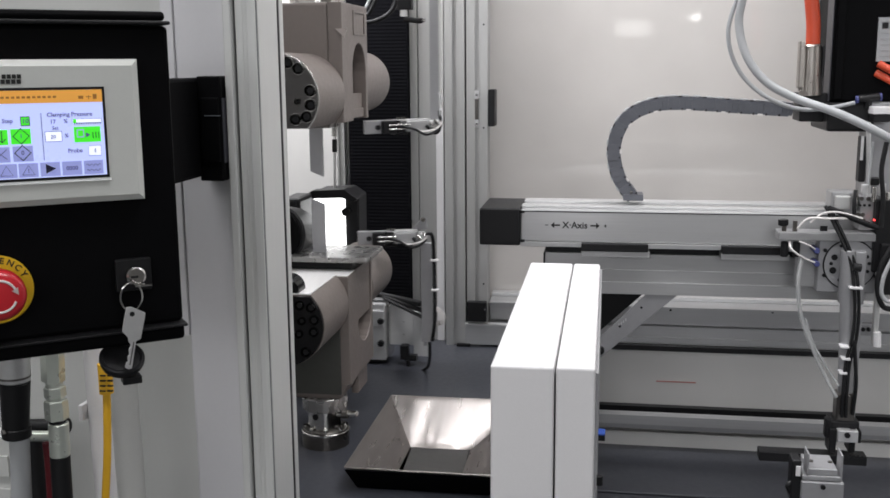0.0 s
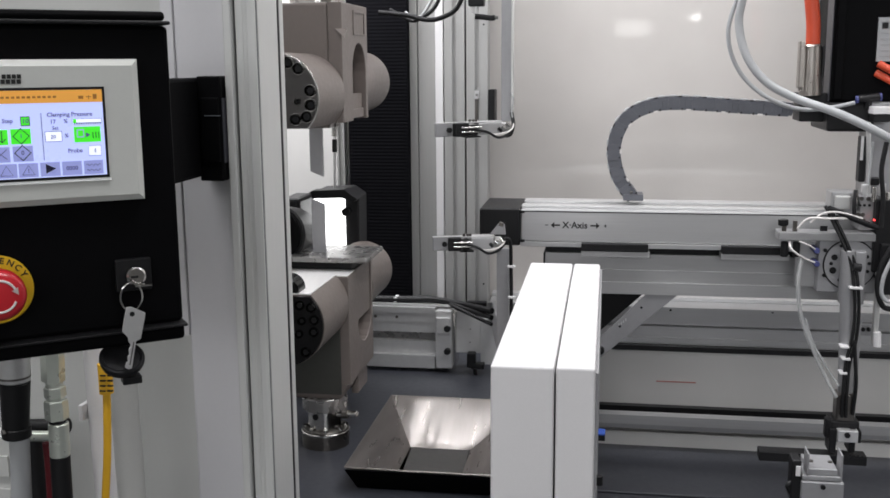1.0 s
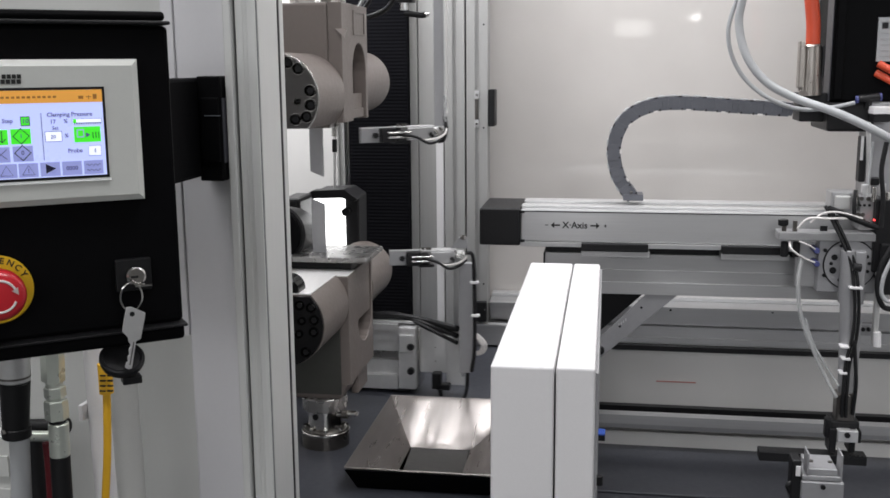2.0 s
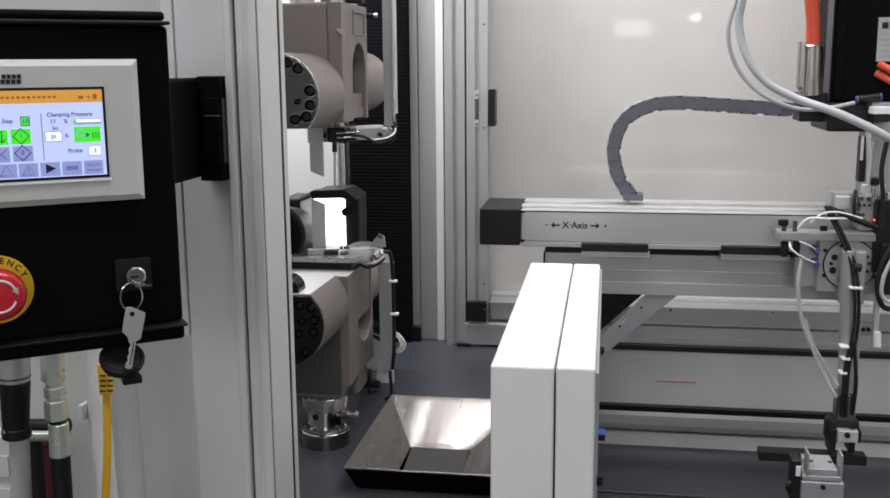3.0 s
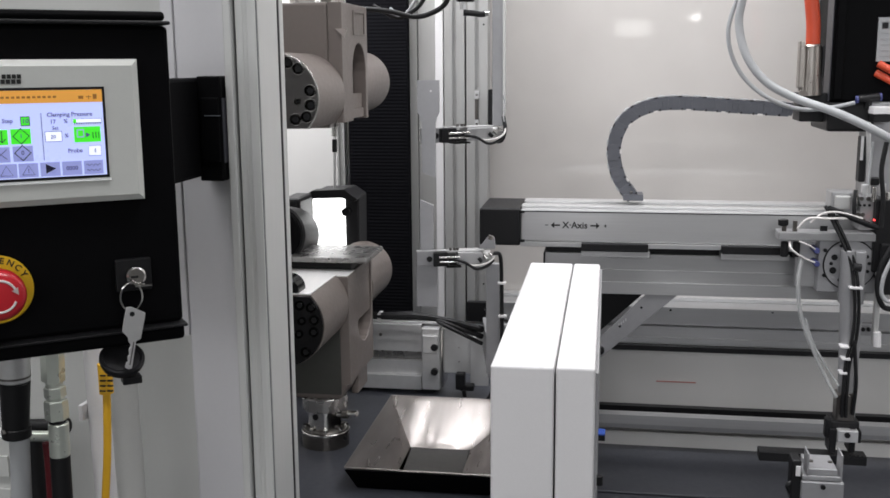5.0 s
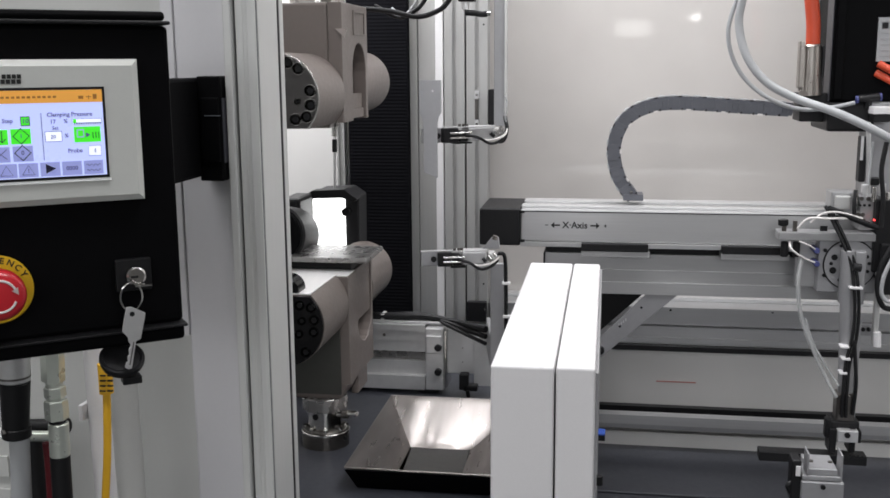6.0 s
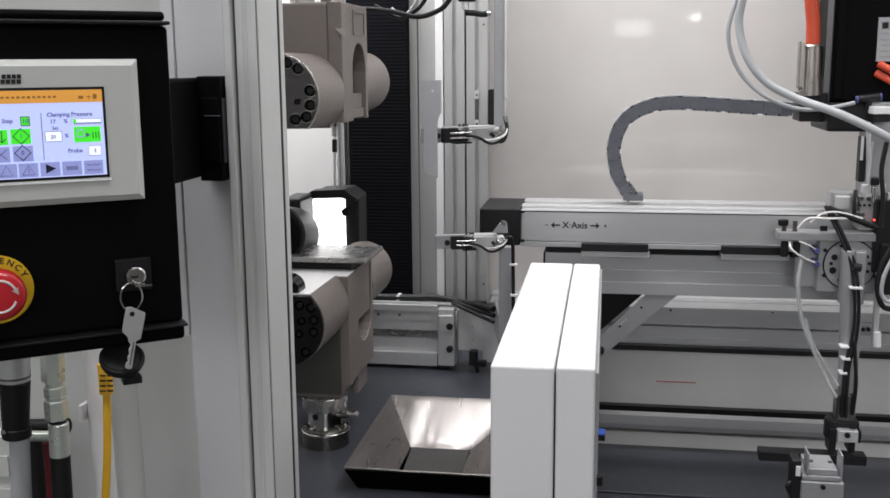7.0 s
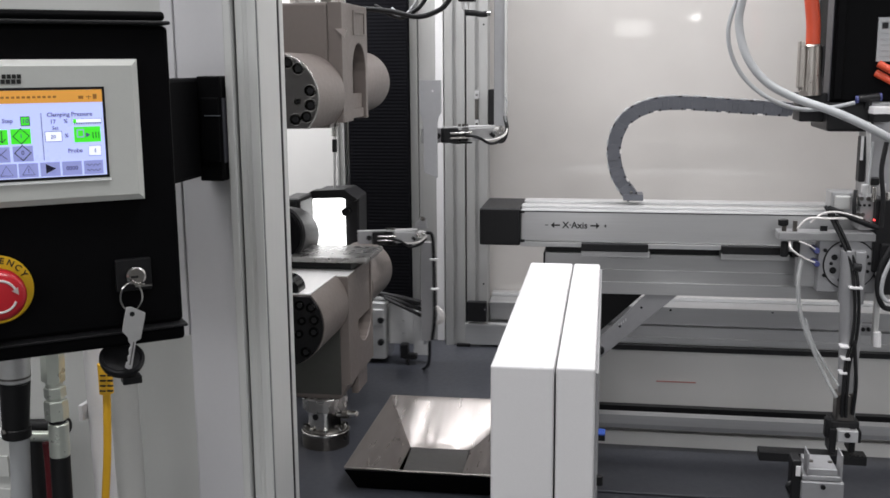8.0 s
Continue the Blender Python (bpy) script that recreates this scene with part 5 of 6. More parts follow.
    ring = lathe([(0, 0.0262), (0.0015, 0.0262), (0.0025, 0.0255)], 56, Matrix.Translation((cx, 0.0038, cz)) @ pose(0, 0, 0, 90))
    yr = lp("stop_ring", ring, SIGNYELLOW, label="yellow emergency stop ring", smooth=True)
    for k, ch in enumerate("EMERGENCY"):
        a = radians(158 - k * 16.2)
        m = Matrix.Translation((cx + 0.0222 * math.cos(a), 0.0011, cz + 0.0222 * math.sin(a))) @ pose(0, 0, 0, 90) @ Matrix.Rotation(a - math.pi / 2, 4, "Z")
        lp("ring_letter", LETTERS(ch, 0.0066, m, deep=0.0001), PRINT, yr)
    but = lathe([(0, 0.013), (0.012, 0.013), (0.013, 0.0188), (0.02, 0.0192), (0.0235, 0.0178), (0.0255, 0.0145), (0.0265, 0.008), (0.0268, 0.001)], 48, Matrix.Translation((cx, 0.0012, cz)) @ pose(0, 0, 0, 90))
    rb = lp("stop_button", but, RED, label="red mushroom stop button", smooth=True)
    for s in (0, 1):
        pts = []
        for k in range(14):
            a = radians(200 * s + 20 + 9 * k)
            pts.append((cx + 0.0118 * math.cos(a), -0.02505, cz + 0.0118 * math.sin(a)))
        lp("arrow", TUBE(pts, 0.0009, 6, 0), WHITEPRINT, rb)
        a = radians(200 * s + 20)
        p = Vector(pts[0])
        d = (Vector(pts[0]) - Vector(pts[2])).normalized()
        q = Vector((-d.z, 0, d.x))
        bm = bmesh.new()
        bm.faces.new([bm.verts.new(v + Vector((0, -0.001, 0))) for v in (p + d * 0.004, p + q * 0.0026 - d * 0.001, p - q * 0.0026 - d * 0.001)])
        bmesh.ops.solidify(bm, geom=list(bm.faces), thickness=0.0004)
        lp("arrow_head", bm, WHITEPRINT, rb)
    # key switch
    kx, kz = (-0.0018, -0.0012)
    sw = lp("key_switch", B(kx - 0.014, kx + 0.0135, -0.001, 0.0042, kz - 0.013, kz + 0.0125, 0.001), BLACK, label="black key switch plate")
    lp("lock", CYL((kx, -0.001, kz), (kx, -0.011, kz), 0.0075, n=28, bevel=0.0015), STEEL, sw, smooth=True)
    lp("lock_slot", B(kx - 0.0045, kx + 0.001, -0.0117, -0.011, kz - 0.0008, kz + 0.0008), BLACK, sw)
    key = lp("key_head", B(kx - 0.003, kx + 0.0105, -0.018, -0.0112, -0.0084, -0.0066, 0.0008), STEEL, sw)
    ring = [(-0.0077 + 0.0082 * math.cos(2 * math.pi * k / 28), -0.016 - 0.002 * math.sin(2 * math.pi * k / 28), -0.0156 + 0.0115 * math.sin(2 * math.pi * k / 28)) for k in range(29)]
    lp("key_ring", TUBE(ring, 0.0008, 6, 0), STEEL, sw, smooth=True)
    kp = [(-0.0117, -0.0268), (-0.0078, -0.0268), (0.0024, -0.0327), (0.0017, -0.0373), (-0.0023, -0.0532), (-0.006, -0.0546), (-0.0104, -0.0761), (-0.0131, -0.0767), (-0.0156, -0.0749), (-0.0145, -0.0708), (-0.0131, -0.0701), (-0.0133, -0.0663), (-0.0119, -0.0646), (-0.0121, -0.0608), (-0.0101, -0.0573), (-0.0117, -0.0543), (-0.0119, -0.051), (-0.016, -0.0458), (-0.0141, -0.0363)]
    lp("hanging_key", EXT([(a - 0.0004, b + 0.0032) for a, b in kp], -0.017, -0.0152, 0.0004), ALU_RAW, sw, "silver key hanging on a ring")
    lp("key_groove", EXT([(-0.0086, -0.0516), (-0.0077, -0.0517), (-0.0119, -0.0699), (-0.0128, -0.0698)], -0.01715, -0.0169), DARKSTEEL, sw)
    lp("key_hole", CYL((-0.0081, -0.01715, -0.0292), (-0.0081, -0.0169, -0.0292), 0.002, n=12), BLACK, sw)
    tx, tz = (-0.0151, -0.0737)
    tag = lathe([(0, 0.0160), (0.004, 0.0175), (0.0075, 0.0175), (0.0085, 0.0165), (0.0082, 0.0148), (0.0062, 0.0138), (0.0070, 0.006), (0.0072, 0.001)], 40, Matrix.Translation((tx, 0.004, tz)) @ pose(0, 0, 0, 32))
    lp("key_tag", tag, BLACK, sw, "round black key tag", smooth=True)
    lp("tag_lug", B(tx - 0.001, tx + 0.014, -0.004, 0.008, tz - 0.0165, tz - 0.010, 0.001), BLACK, sw)
    # hinge bracket to the cabinet
    hb = part("hinge_bracket", B(-0.4473, -0.4343, 0.955, 1.0655, 1.352, 1.4589, 0.004), BLACKCOAT, t, "black swivel bracket on the cabinet")
    xe = -0.4084
    part("outer_block", B(-0.4356, xe, 1.0355, 1.0655, 1.3481, 1.4604, 0.002), BLACKCOAT, hb)
    part("inlay", B(-0.4308, xe - 0.002, 1.0325, 1.0354, 1.3693, 1.4378, 0.001), BLACKCOAT, hb)
    part("seam", B(-0.426, -0.4082, 1.0315, 1.0324, 1.4183, 1.4192), CHAIN, hb)
    part("edge", B(xe + 0.0001, xe + 0.0012, 1.0375, 1.0655, 1.3678, 1.4372, 0.0004), WORNBLACK, hb)
    part("mount_plate", B(-0.4473, xe - 0.004, 1.0657, 1.0849, 1.3531, 1.4554, 0.001), BLACKCOAT, hb)
    part("swing_arm", B(-0.475, -0.4445, 0.76, 0.9555, 1.3897, 1.4296, 0.002), BLACKCOAT, hb)


control_panel()


# ---- hoses under the panel ----
def hexbar(p0, p1, r, bm=None):
    return CYL(p0, p1, r, n=6, bevel=0.001, bm=bm)


def fittings():
    y = 0.86
    t = thing("cable_gland", "metal and black cable gland with a grey hose", "gland", (-0.5653, 0.86, 1.1206))
    part("nut", CYL((-0.5633, 0.86, 1.1722), (-0.5610, 0.86, 1.205), 0.0158, n=32, bevel=0.0015), ALU_RAW, t, "round metal nut", smooth=True)
    part("nut_ring", CYL((-0.5632, 0.86, 1.1765), (-0.5631, 0.86, 1.1785), 0.0163, n=32), DARKSTEEL, t)
    part("sleeve", CYL((-0.5651, 0.86, 1.1229), (-0.5618, 0.86, 1.1722), 0.0125, 0.0145, n=28, bevel=0.001), BLACK, t, smooth=True)
    part("clamp_ring", CYL((-0.5646, 0.86, 1.1148), (-0.5643, 0.86, 1.1253), 0.0138, n=28, bevel=0.001), BLACK, t, smooth=True)
    part("screw", CYL((-0.5676, 0.845, 1.1237), (-0.5685, 0.845, 1.1271), 0.0025, n=10), STEEL, t)
    part("hose", CYL((-0.5675, 0.86, 1.0011), (-0.5622, 0.86, 1.1149), 0.0095, n=24), GREYCABLE, t, smooth=True)
    h = thing("hydraulic_hose", "zinc plated hydraulic fitting on a black hose", "hose", (-0.5336, 0.88, 1.1207))
    part("nut", hexbar((-0.5335, 0.88, 1.1665), (-0.5316, 0.88, 1.21), 0.0112), ZINC, h)
    part("adapter", CYL((-0.5326, 0.88, 1.1478), (-0.5329, 0.88, 1.1665), 0.0085, n=20), ZINC, h, smooth=True)
    part("nut", hexbar((-0.5324, 0.88, 1.1502), (-0.5327, 0.88, 1.1618), 0.0105), ZINC, h)
    part("nut", hexbar((-0.5324, 0.88, 1.1278), (-0.5326, 0.88, 1.1478), 0.0115), ZINC, h)
    part("seal_ring", CYL((-0.5321, 0.88, 1.1243), (-0.5324, 0.88, 1.1278), 0.0085, n=20), BLACK, h)
    part("ferrule", CYL((-0.5326, 0.88, 1.0892), (-0.5315, 0.88, 1.1243), 0.0098, n=28, bevel=0.001), ZINC, h, smooth=True)
    part("hose", CYL((-0.5342, 0.88, 0.9936), (-0.5326, 0.88, 1.0892), 0.0098, n=24), RUBBER, h, smooth=True)
    k = thing("hose_bundle", "black and dark red hoses behind the gland", "hose", (-0.5855, 0.93, 1.0745))
    part("cross_pipe", CYL((-0.5844, 0.9, 1.0998), (-0.5517, 0.9, 1.1015), 0.0055, n=16), ZINC, k, smooth=True)
    part("cross_hose", CYL((-0.6095, 0.93, 1.0973), (-0.5511, 0.93, 1.1015), 0.008, n=16), RUBBER, k, smooth=True)
    part("black_hose", TUBE([(-0.5907, 0.93, 1.09), (-0.5907, 0.93, 1.0679), (-0.5902, 0.93, 1.036), (-0.5899, 0.93, 0.9778)], 0.009, 16), RUBBER, k, smooth=True)
    part("red_hose", TUBE([(-0.5617, 0.905, 1.0918), (-0.5611, 0.905, 1.0609), (-0.5631, 0.905, 0.9918)], 0.0042, 14), mat("dark_red_hose", (0.12, 0.006, 0.012), 0.45), k, "dark red hose", smooth=True)
    w = thing("white_tube", "white plastic tube running down the cabinet", "tube", (-0.5311, 0.95, 1.1704))
    part("tube", TUBE([(-0.5270, 0.95, 1.2011), (-0.5267, 0.95, 1.1642), (-0.5258, 0.95, 1.1016), (-0.5243, 0.95, 1.0117), (-0.5232, 0.95, 0.9592)], 0.0114, 20), WHITE, w, smooth=True)
    part("clip", B(-0.5415, -0.5365, 0.935, 0.955, 1.1049, 1.1225, 0.001), WHITE, w)
    c = thing("network_cable", "yellow network cable with a moulded plug", "cable", (-0.4997, 0.92, 1.1684))
    part("boot", TUBE([(-0.4999, 0.92, 1.1744), (-0.4997, 0.92, 1.1594), (-0.4997, 0.92, 1.1431)], 0.0072, 16, 6), YELLOW, c, smooth=True)
    for bx, bz in ((-0.4983, 1.1638), (-0.4987, 1.1584), (-0.4991, 1.153), (-0.4995, 1.1476), (-0.4903, 1.1641), (-0.4907, 1.1587), (-0.4911, 1.1533), (-0.4915, 1.1479),):
        part("slot", B(bx - 0.0032, bx + 0.0025, 0.9118, 0.914, bz - 0.0007, bz + 0.0007), BLACK, c)
    part("jacket", TUBE([(-0.4996, 0.92, 1.1443), (-0.5012, 0.92, 1.1138), (-0.5038, 0.92, 1.0767), (-0.5094, 0.92, 1.0264), (-0.5144, 0.92, 0.9751)], 0.004, 14), YELLOW, c, smooth=True)
    p = thing("conduit", "round grey conduit pipe in front of the cabinet", "pipe", (-0.5322, 1.03, 1.1268))
    part("pipe", CYL((-0.5357, 1.03, 0.9188), (-0.5393, 1.03, 1.1929), 0.0155, n=32), GREYPANEL, p, smooth=True)
    b = thing("duct", "pale grey slotted cable duct", "cable duct", (-0.6693, 1, 0.9943))
    part("front", B(-0.7118, -0.6388, 1.0, 1.03, 0.6, 1.0565, 0.002), GREYPANEL, b)
    for bz in (0, 1, 2):
        part("slat", B(-0.7103, -0.6688, 0.997, 0.9995, 1.0088 - 0.04 * bz, 1.0344 - 0.04 * bz, 0.0008), GREYPANEL, b)


fittings()


# ---- handling grippers ----
def side_bar(xa, ya, xb, yb, z0, z1, thick, bevel=0.0008):
    """An upright flat bar from (xa, ya) to (xb, yb)."""
    d = Vector((xb - xa, yb - ya, 0))
    ang = math.atan2(d.y, d.x)
    return B(0, d.length, -thick / 2, thick / 2, z0, z1, bevel, m=Matrix.Translation((xa, ya, 0)) @ Matrix.Rotation(ang, 4, "Z"))


def gripper_head(t, xa, ya, xb, yb, zc, h):
    """Arm from the tip at (xa, ya) to the elbow at (xb, yb) with jaw block, rods and fittings."""
    a, b = Vector((xa, ya, zc)), Vector((xb, yb, zc))
    d = (b - a).normalized()
    ang = math.atan2(d.y, d.x)
    L = (b - a).length
    m = Matrix.Translation(a) @ Matrix.Rotation(ang, 4, "Z")

    def lb(name, x0, x1, y0, y1, z0, z1, material, bevel=0.0008, label=""):
        return part(name, B(x0, x1, y0, y1, z0, z1, bevel, m=m), material, t, label)

    lb("finger", 0, 0.24 * L, -0.003, 0.004, -h, h, BRACKET)
    lb("finger_edge", 0, 0.42 * L, -0.0028, 0.0055, h * 1.02, h * 1.12, ALU_RAW, 0.0003)
    for u in (0.44, 0.49, 0.53):
        part("adjuster", CYL(m @ Vector((u * L, -0.004, h * 1.15)), m @ Vector((u * L, -0.004, h * 1.5)), 0.0022, n=10), DARKSTEEL, t)
    lb("jaw_block", 0.215 * L, 0.40 * L, -0.012, 0.012, -h, h, BLACK, 0.0015, "black gripper jaw block")
    for z in (-0.35 * h, 0.3 * h):
        part("guide_rod", CYL(m @ Vector((0.29 * L, -0.0125, z)), m @ Vector((0.56 * L, -0.0125, z)), 0.0016, n=10), STEEL, t, smooth=True)
    part("bolt", CYL(m @ Vector((0.165 * L, -0.0028, 0)), m @ Vector((0.165 * L, -0.007, 0)), 0.0042, n=12), BLACK, t)
    lb("valve", 0.41 * L, 0.52 * L, -0.013, 0.010, -h * 0.9, h * 0.6, BLACK, 0.002)
    lb("under_block", 0.38 * L, 0.58 * L, -0.010, 0.010, -h * 1.25, -h * 1.02, BLACK, 0.001)
    lb("body", 0.53 * L, 0.86 * L, -0.011, 0.013, -h * 0.85, h * 0.95, FIXTURE, 0.002, "milled silver gripper body")
    lb("top_plate", 0.42 * L, 0.88 * L, -0.008, 0.012, h * 0.97, h * 1.14, ALU_RAW, 0.0006)
    lb("elbow_block", 0.862 * L, L, -0.010, 0.014, -h * 0.6, h * 0.8, ALU, 0.004)
    part("air_tube", TUBE([m @ Vector(p) for p in ((0.48 * L, -0.014, 0), (0.62 * L, -0.018, -h * 0.4), (0.76 * L, -0.019, -h * 1.3), (0.9 * L, -0.017, -h * 1.0), (L, -0.012, -h * 0.2))], 0.0021, 10), RUBBER, t, "black air tube", smooth=True)
    part("air_tube", TUBE([m @ Vector(p) for p in ((0.62 * L, -0.0125, -h * 0.4), (0.72 * L, -0.018, -h * 0.8), (0.88 * L, -0.019, -h * 0.6), (0.98 * L, -0.016, 0), (L + 0.002, -0.012, h * 0.8))], 0.0014, 8), WHITEPRINT, t, "white air tube", smooth=True)
    for k in range(3):
        p = m @ Vector((0.84 * L + 0.008 * k, -0.014, -h * 0.4 + 0.004 * k))
        q = m @ Vector((0.80 * L + 0.008 * k, -0.012, h * 0.1 + 0.004 * k))
        part("fitting", CYL(p, q, 0.0026, n=10), STEEL if k else BLACK, t, smooth=True)
    return m


def upper_gripper():
    t = thing("upper_gripper", "silver pneumatic gripper hanging on a flat bar", "gripper", (-0.2173, 1.437, 1.3678))
    zc = 1.3694
    gripper_head(t, -0.2637, 1.437, -0.1571, 1.52, zc, 0.0105)
    hx0, hx1 = -0.1704, -0.1541
    part("hanger", EXT([(hx0, 1.3786), (hx1, 1.3786), (hx1, 1.76), (hx0, 1.76)], 1.532, 1.542, 0.0008), BRACKET, t, "grey flat hanger bar")
    part("hanger_edge", B(hx1 + 0.0003, hx1 + 0.0035, 1.525, 1.542, 1.3974, 1.76), ALU, t)
    part("top_slide", B(hx0 - 0.12, hx1 + 0.06, 1.52, 1.58, 1.762, 1.80, 0.002), ALU, t)
    part("tube_loop", TUBE([(-0.1535, 1.525, 1.4247), (-0.1496, 1.52, 1.4131), (-0.1516, 1.515, 1.3939), (-0.149, 1.515, 1.377), (-0.1549, 1.515, 1.36)], 0.0016, 8), CLEAR, t, smooth=True)
    part("tube_loop", TUBE([(-0.1521, 1.52, 1.3937), (-0.1487, 1.512, 1.3747), (-0.1529, 1.512, 1.3594), (-0.1612, 1.51, 1.3561)], 0.003, 8), RUBBER, t, smooth=True)
    part("connector", B(-0.2219, -0.1964, 1.51, 1.53, 1.5622, 1.5972, 0.002), BLACK, t)
    part("connector_neck", CYL((-0.2117, 1.52, 1.5515), (-0.2117, 1.52, 1.563), 0.006, n=12), ALU_RAW, t)
    part("plug", TUBE([(-0.211, 1.515, 1.5463), (-0.1983, 1.515, 1.5453), (-0.1857, 1.515, 1.5435), (-0.1789, 1.515, 1.5442)], 0.0045, 10), RUBBER, t, smooth=True)
    part("plug_tip", CYL((-0.1806, 1.515, 1.5442), (-0.1739, 1.515, 1.5441), 0.003, n=10), STEEL, t)
    part("cable_loop", TUBE([(-0.2419, 1.64, 1.6075), (-0.2578, 1.64, 1.5682), (-0.2838, 1.64, 1.5517), (-0.3117, 1.64, 1.5477), (-0.3511, 1.65, 1.5568), (-0.4008, 1.66, 1.5626)], 0.0042, 10), RUBBER, t, "black cable loop", smooth=True)
    part("cable_loop", TUBE([(-0.2803, 1.65, 1.6091), (-0.2993, 1.65, 1.5694), (-0.3211, 1.65, 1.5527), (-0.3439, 1.66, 1.5481), (-0.3839, 1.67, 1.5674)], 0.0036, 10), RUBBER, t, smooth=True)
    part("cable_loop", TUBE([(-0.296, 1.66, 1.6102), (-0.3105, 1.66, 1.5747), (-0.3325, 1.66, 1.5498), (-0.3553, 1.67, 1.5624)], 0.0028, 10), GREYCABLE, t, smooth=True)
    return t


def lower_gripper():
    t = thing("lower_gripper", "silver pneumatic gripper on a slotted slide bar", "gripper", (-0.2784, 1.77, 0.9549))
    z0, z1 = 0.9236, 1.0341
    zc = (z0 + z1) / 2
    xs = -0.7147
    part("slide", stepped([(1.0364, 1.768), (1.0258, 1.773), (1.0073, 1.776), (0.9877, 1.79), (0.9713, 1.775), (0.9475, 1.764), (z0, 0)], 1.812, xs, -0.3004), ALU_RAW, t, "stepped silver slide bar")
    part("slide_top", B(xs, -0.2718, 1.776, 1.81, 1.0367, 1.0412, 0.001), ALU_RAW, t)
    # slot bottom set darker than the slide to give the recess its shade
    part("slide_slot_shade", B(xs, -0.3004, 1.7865, 1.7895, 0.972, 0.987), DULLSTEEL, t, "darker band for shade in the slide's slot")
    part("slide_seam", B(xs, -0.3004, 1.7705, 1.7728, 1.0252, 1.0262), BLACK, t)
    for hx in (-0.372, -0.412):
        part("seam_screw", CYL((hx, 1.7735, 1.0165), (hx, 1.7715, 1.0165), 0.0028, n=10), DARKSTEEL, t)
    zt, zb = 1.0334, 0.9252
    cl = part("clamp", B(-0.2987, -0.2682, 1.76, 1.81, zb, zt, 0.002), ALU_RAW, t, "milled silver clamp")
    part("clamp_lug", B(-0.2964, -0.2702, 1.755, 1.7598, 0.9908, 1.0217, 0.0015), ALU_RAW, cl)
    part("clamp_edge", B(-0.2682 + 0.0003, -0.2619, 1.765, 1.81, zb + 0.004, zt - 0.003, 0.002), STEEL, cl)
    for bx, bz in ((-0.2757, 1.002), (-0.276, 0.9593),):
        part("bolt", CYL((bx, 1.7605, bz), (bx, 1.7515, bz), 0.0062, n=16, bevel=0.001), BLACK, cl, smooth=True)
    part("clamp_foot", B(-0.313, -0.277, 1.765, 1.8, 0.9193, zb - 0.0004, 0.002), BLACK, cl)
    px1 = -0.1903
    part("plate", B(-0.2655, px1, 1.778, 1.783, 0.9515, 1.0285, 0.0008), MATTPLATE, t, "grey sheet plate")
    part("plate_tab", B(-0.2174, px1 + 0.004, 1.7735, 1.7775, 0.9318, 1.0175, 0.001), MATTPLATE, t)
    for bx, bz in ((-0.2371, 0.9965), (-0.2371, 0.9718),):
        part("dimple", CYL((bx, 1.7781, bz), (bx, 1.7774, bz), 0.0012, n=8), DARKSTEEL, t)
    s = part("sensor", B(-0.2412, -0.2255, 1.76, 1.7775, 0.9272, 0.9552, 0.002), BLACK, t, "black sensor plug")
    part("sensor_arm", B(-0.2339, -0.2099, 1.76, 1.777, 0.9256, 0.9364, 0.002), BLACK, s)
    part("sensor_stem", CYL((-0.2245, 1.76, 0.9125), (-0.2266, 1.76, 0.9275), 0.0035, n=10), BLACK, s)
    part("cable", TUBE([(-0.2266, 1.76, 0.9178), (-0.211, 1.76, 0.9045), (-0.1827, 1.72, 0.9267), (-0.1666, 1.66, 0.9664), (-0.158, 1.61, 1.0207)], 0.0028, 10), RUBBER, t, smooth=True)
    ux0, ux1 = -0.1695, -0.1497
    part("upright", EXT([(ux0, 1.009), (ux1 - 0.003, 1.009), (ux1, 1.022), (ux1, 1.1789), (ux0, 1.1789)], 1.6, 1.612, 0.0008), BRACKET, t, "grey flat upright bar")
    # brighter metal strip in place of the highlight along the bar's edge
    part("upright_glint", B(ux1 + 0.0002, ux1 + 0.0016, 1.603, 1.612, 1.024, 1.1785), ALU_RAW, t)
    part("upright_spacer", side_bar(ux0 + 0.004, 1.6125, ux0 - 0.024, 1.7775, 0.9988, 1.0515, 0.006), BRACKET, t)
    part("upright_cable", TUBE([(-0.1548, 1.575, 1.2001), (-0.1461, 1.58, 1.1939), (-0.1452, 1.59, 1.1494), (-0.1447, 1.59, 1.0931), (-0.1452, 1.59, 1.0456), (-0.151, 1.6, 1.0123)], 0.0029, 10), RUBBER, t, "black cable", smooth=True)
    for bx, bz in ((-0.1445, 1.1532), (-0.1433, 1.1028),):
        part("cable_tie", B(bx - 0.006, bx + 0.006, 1.582, 1.592, bz - 0.0016, bz + 0.0016, 0.0006), WHITE, t, "white cable tie")
    for k in range(3):
        part("tube_loop", TUBE([(-0.146, 1.592, 1.0735 - 0.003 * k), (-0.1365 - 0.001 * k, 1.587, 1.071 - 0.0025 * k), (-0.1265 - 0.0035 * k, 1.583, 1.0585 - 0.001 * k), (-0.132 - 0.0025 * k, 1.586, 1.0455 + 0.0015 * k), (-0.1465, 1.594, 1.0395 + 0.002 * k)], 0.0012, 8), WHITEPRINT, t, smooth=True)
    gripper_head(t, -0.2674, 1.562, -0.1584, 1.59, 1.1914, 0.0105)
    part("elbow_bracket", EXT(((-0.1782, 1.206), (-0.1655, 1.2226), (-0.1547, 1.2228), (-0.1529, 1.2065),), 1.575, 1.581, 0.0006), BRACKET, t)
    part("elbow_screw", CYL((-0.1601, 1.57, 1.2209), (-0.1583, 1.57, 1.2264), 0.004, n=10), DARKSTEEL, t)
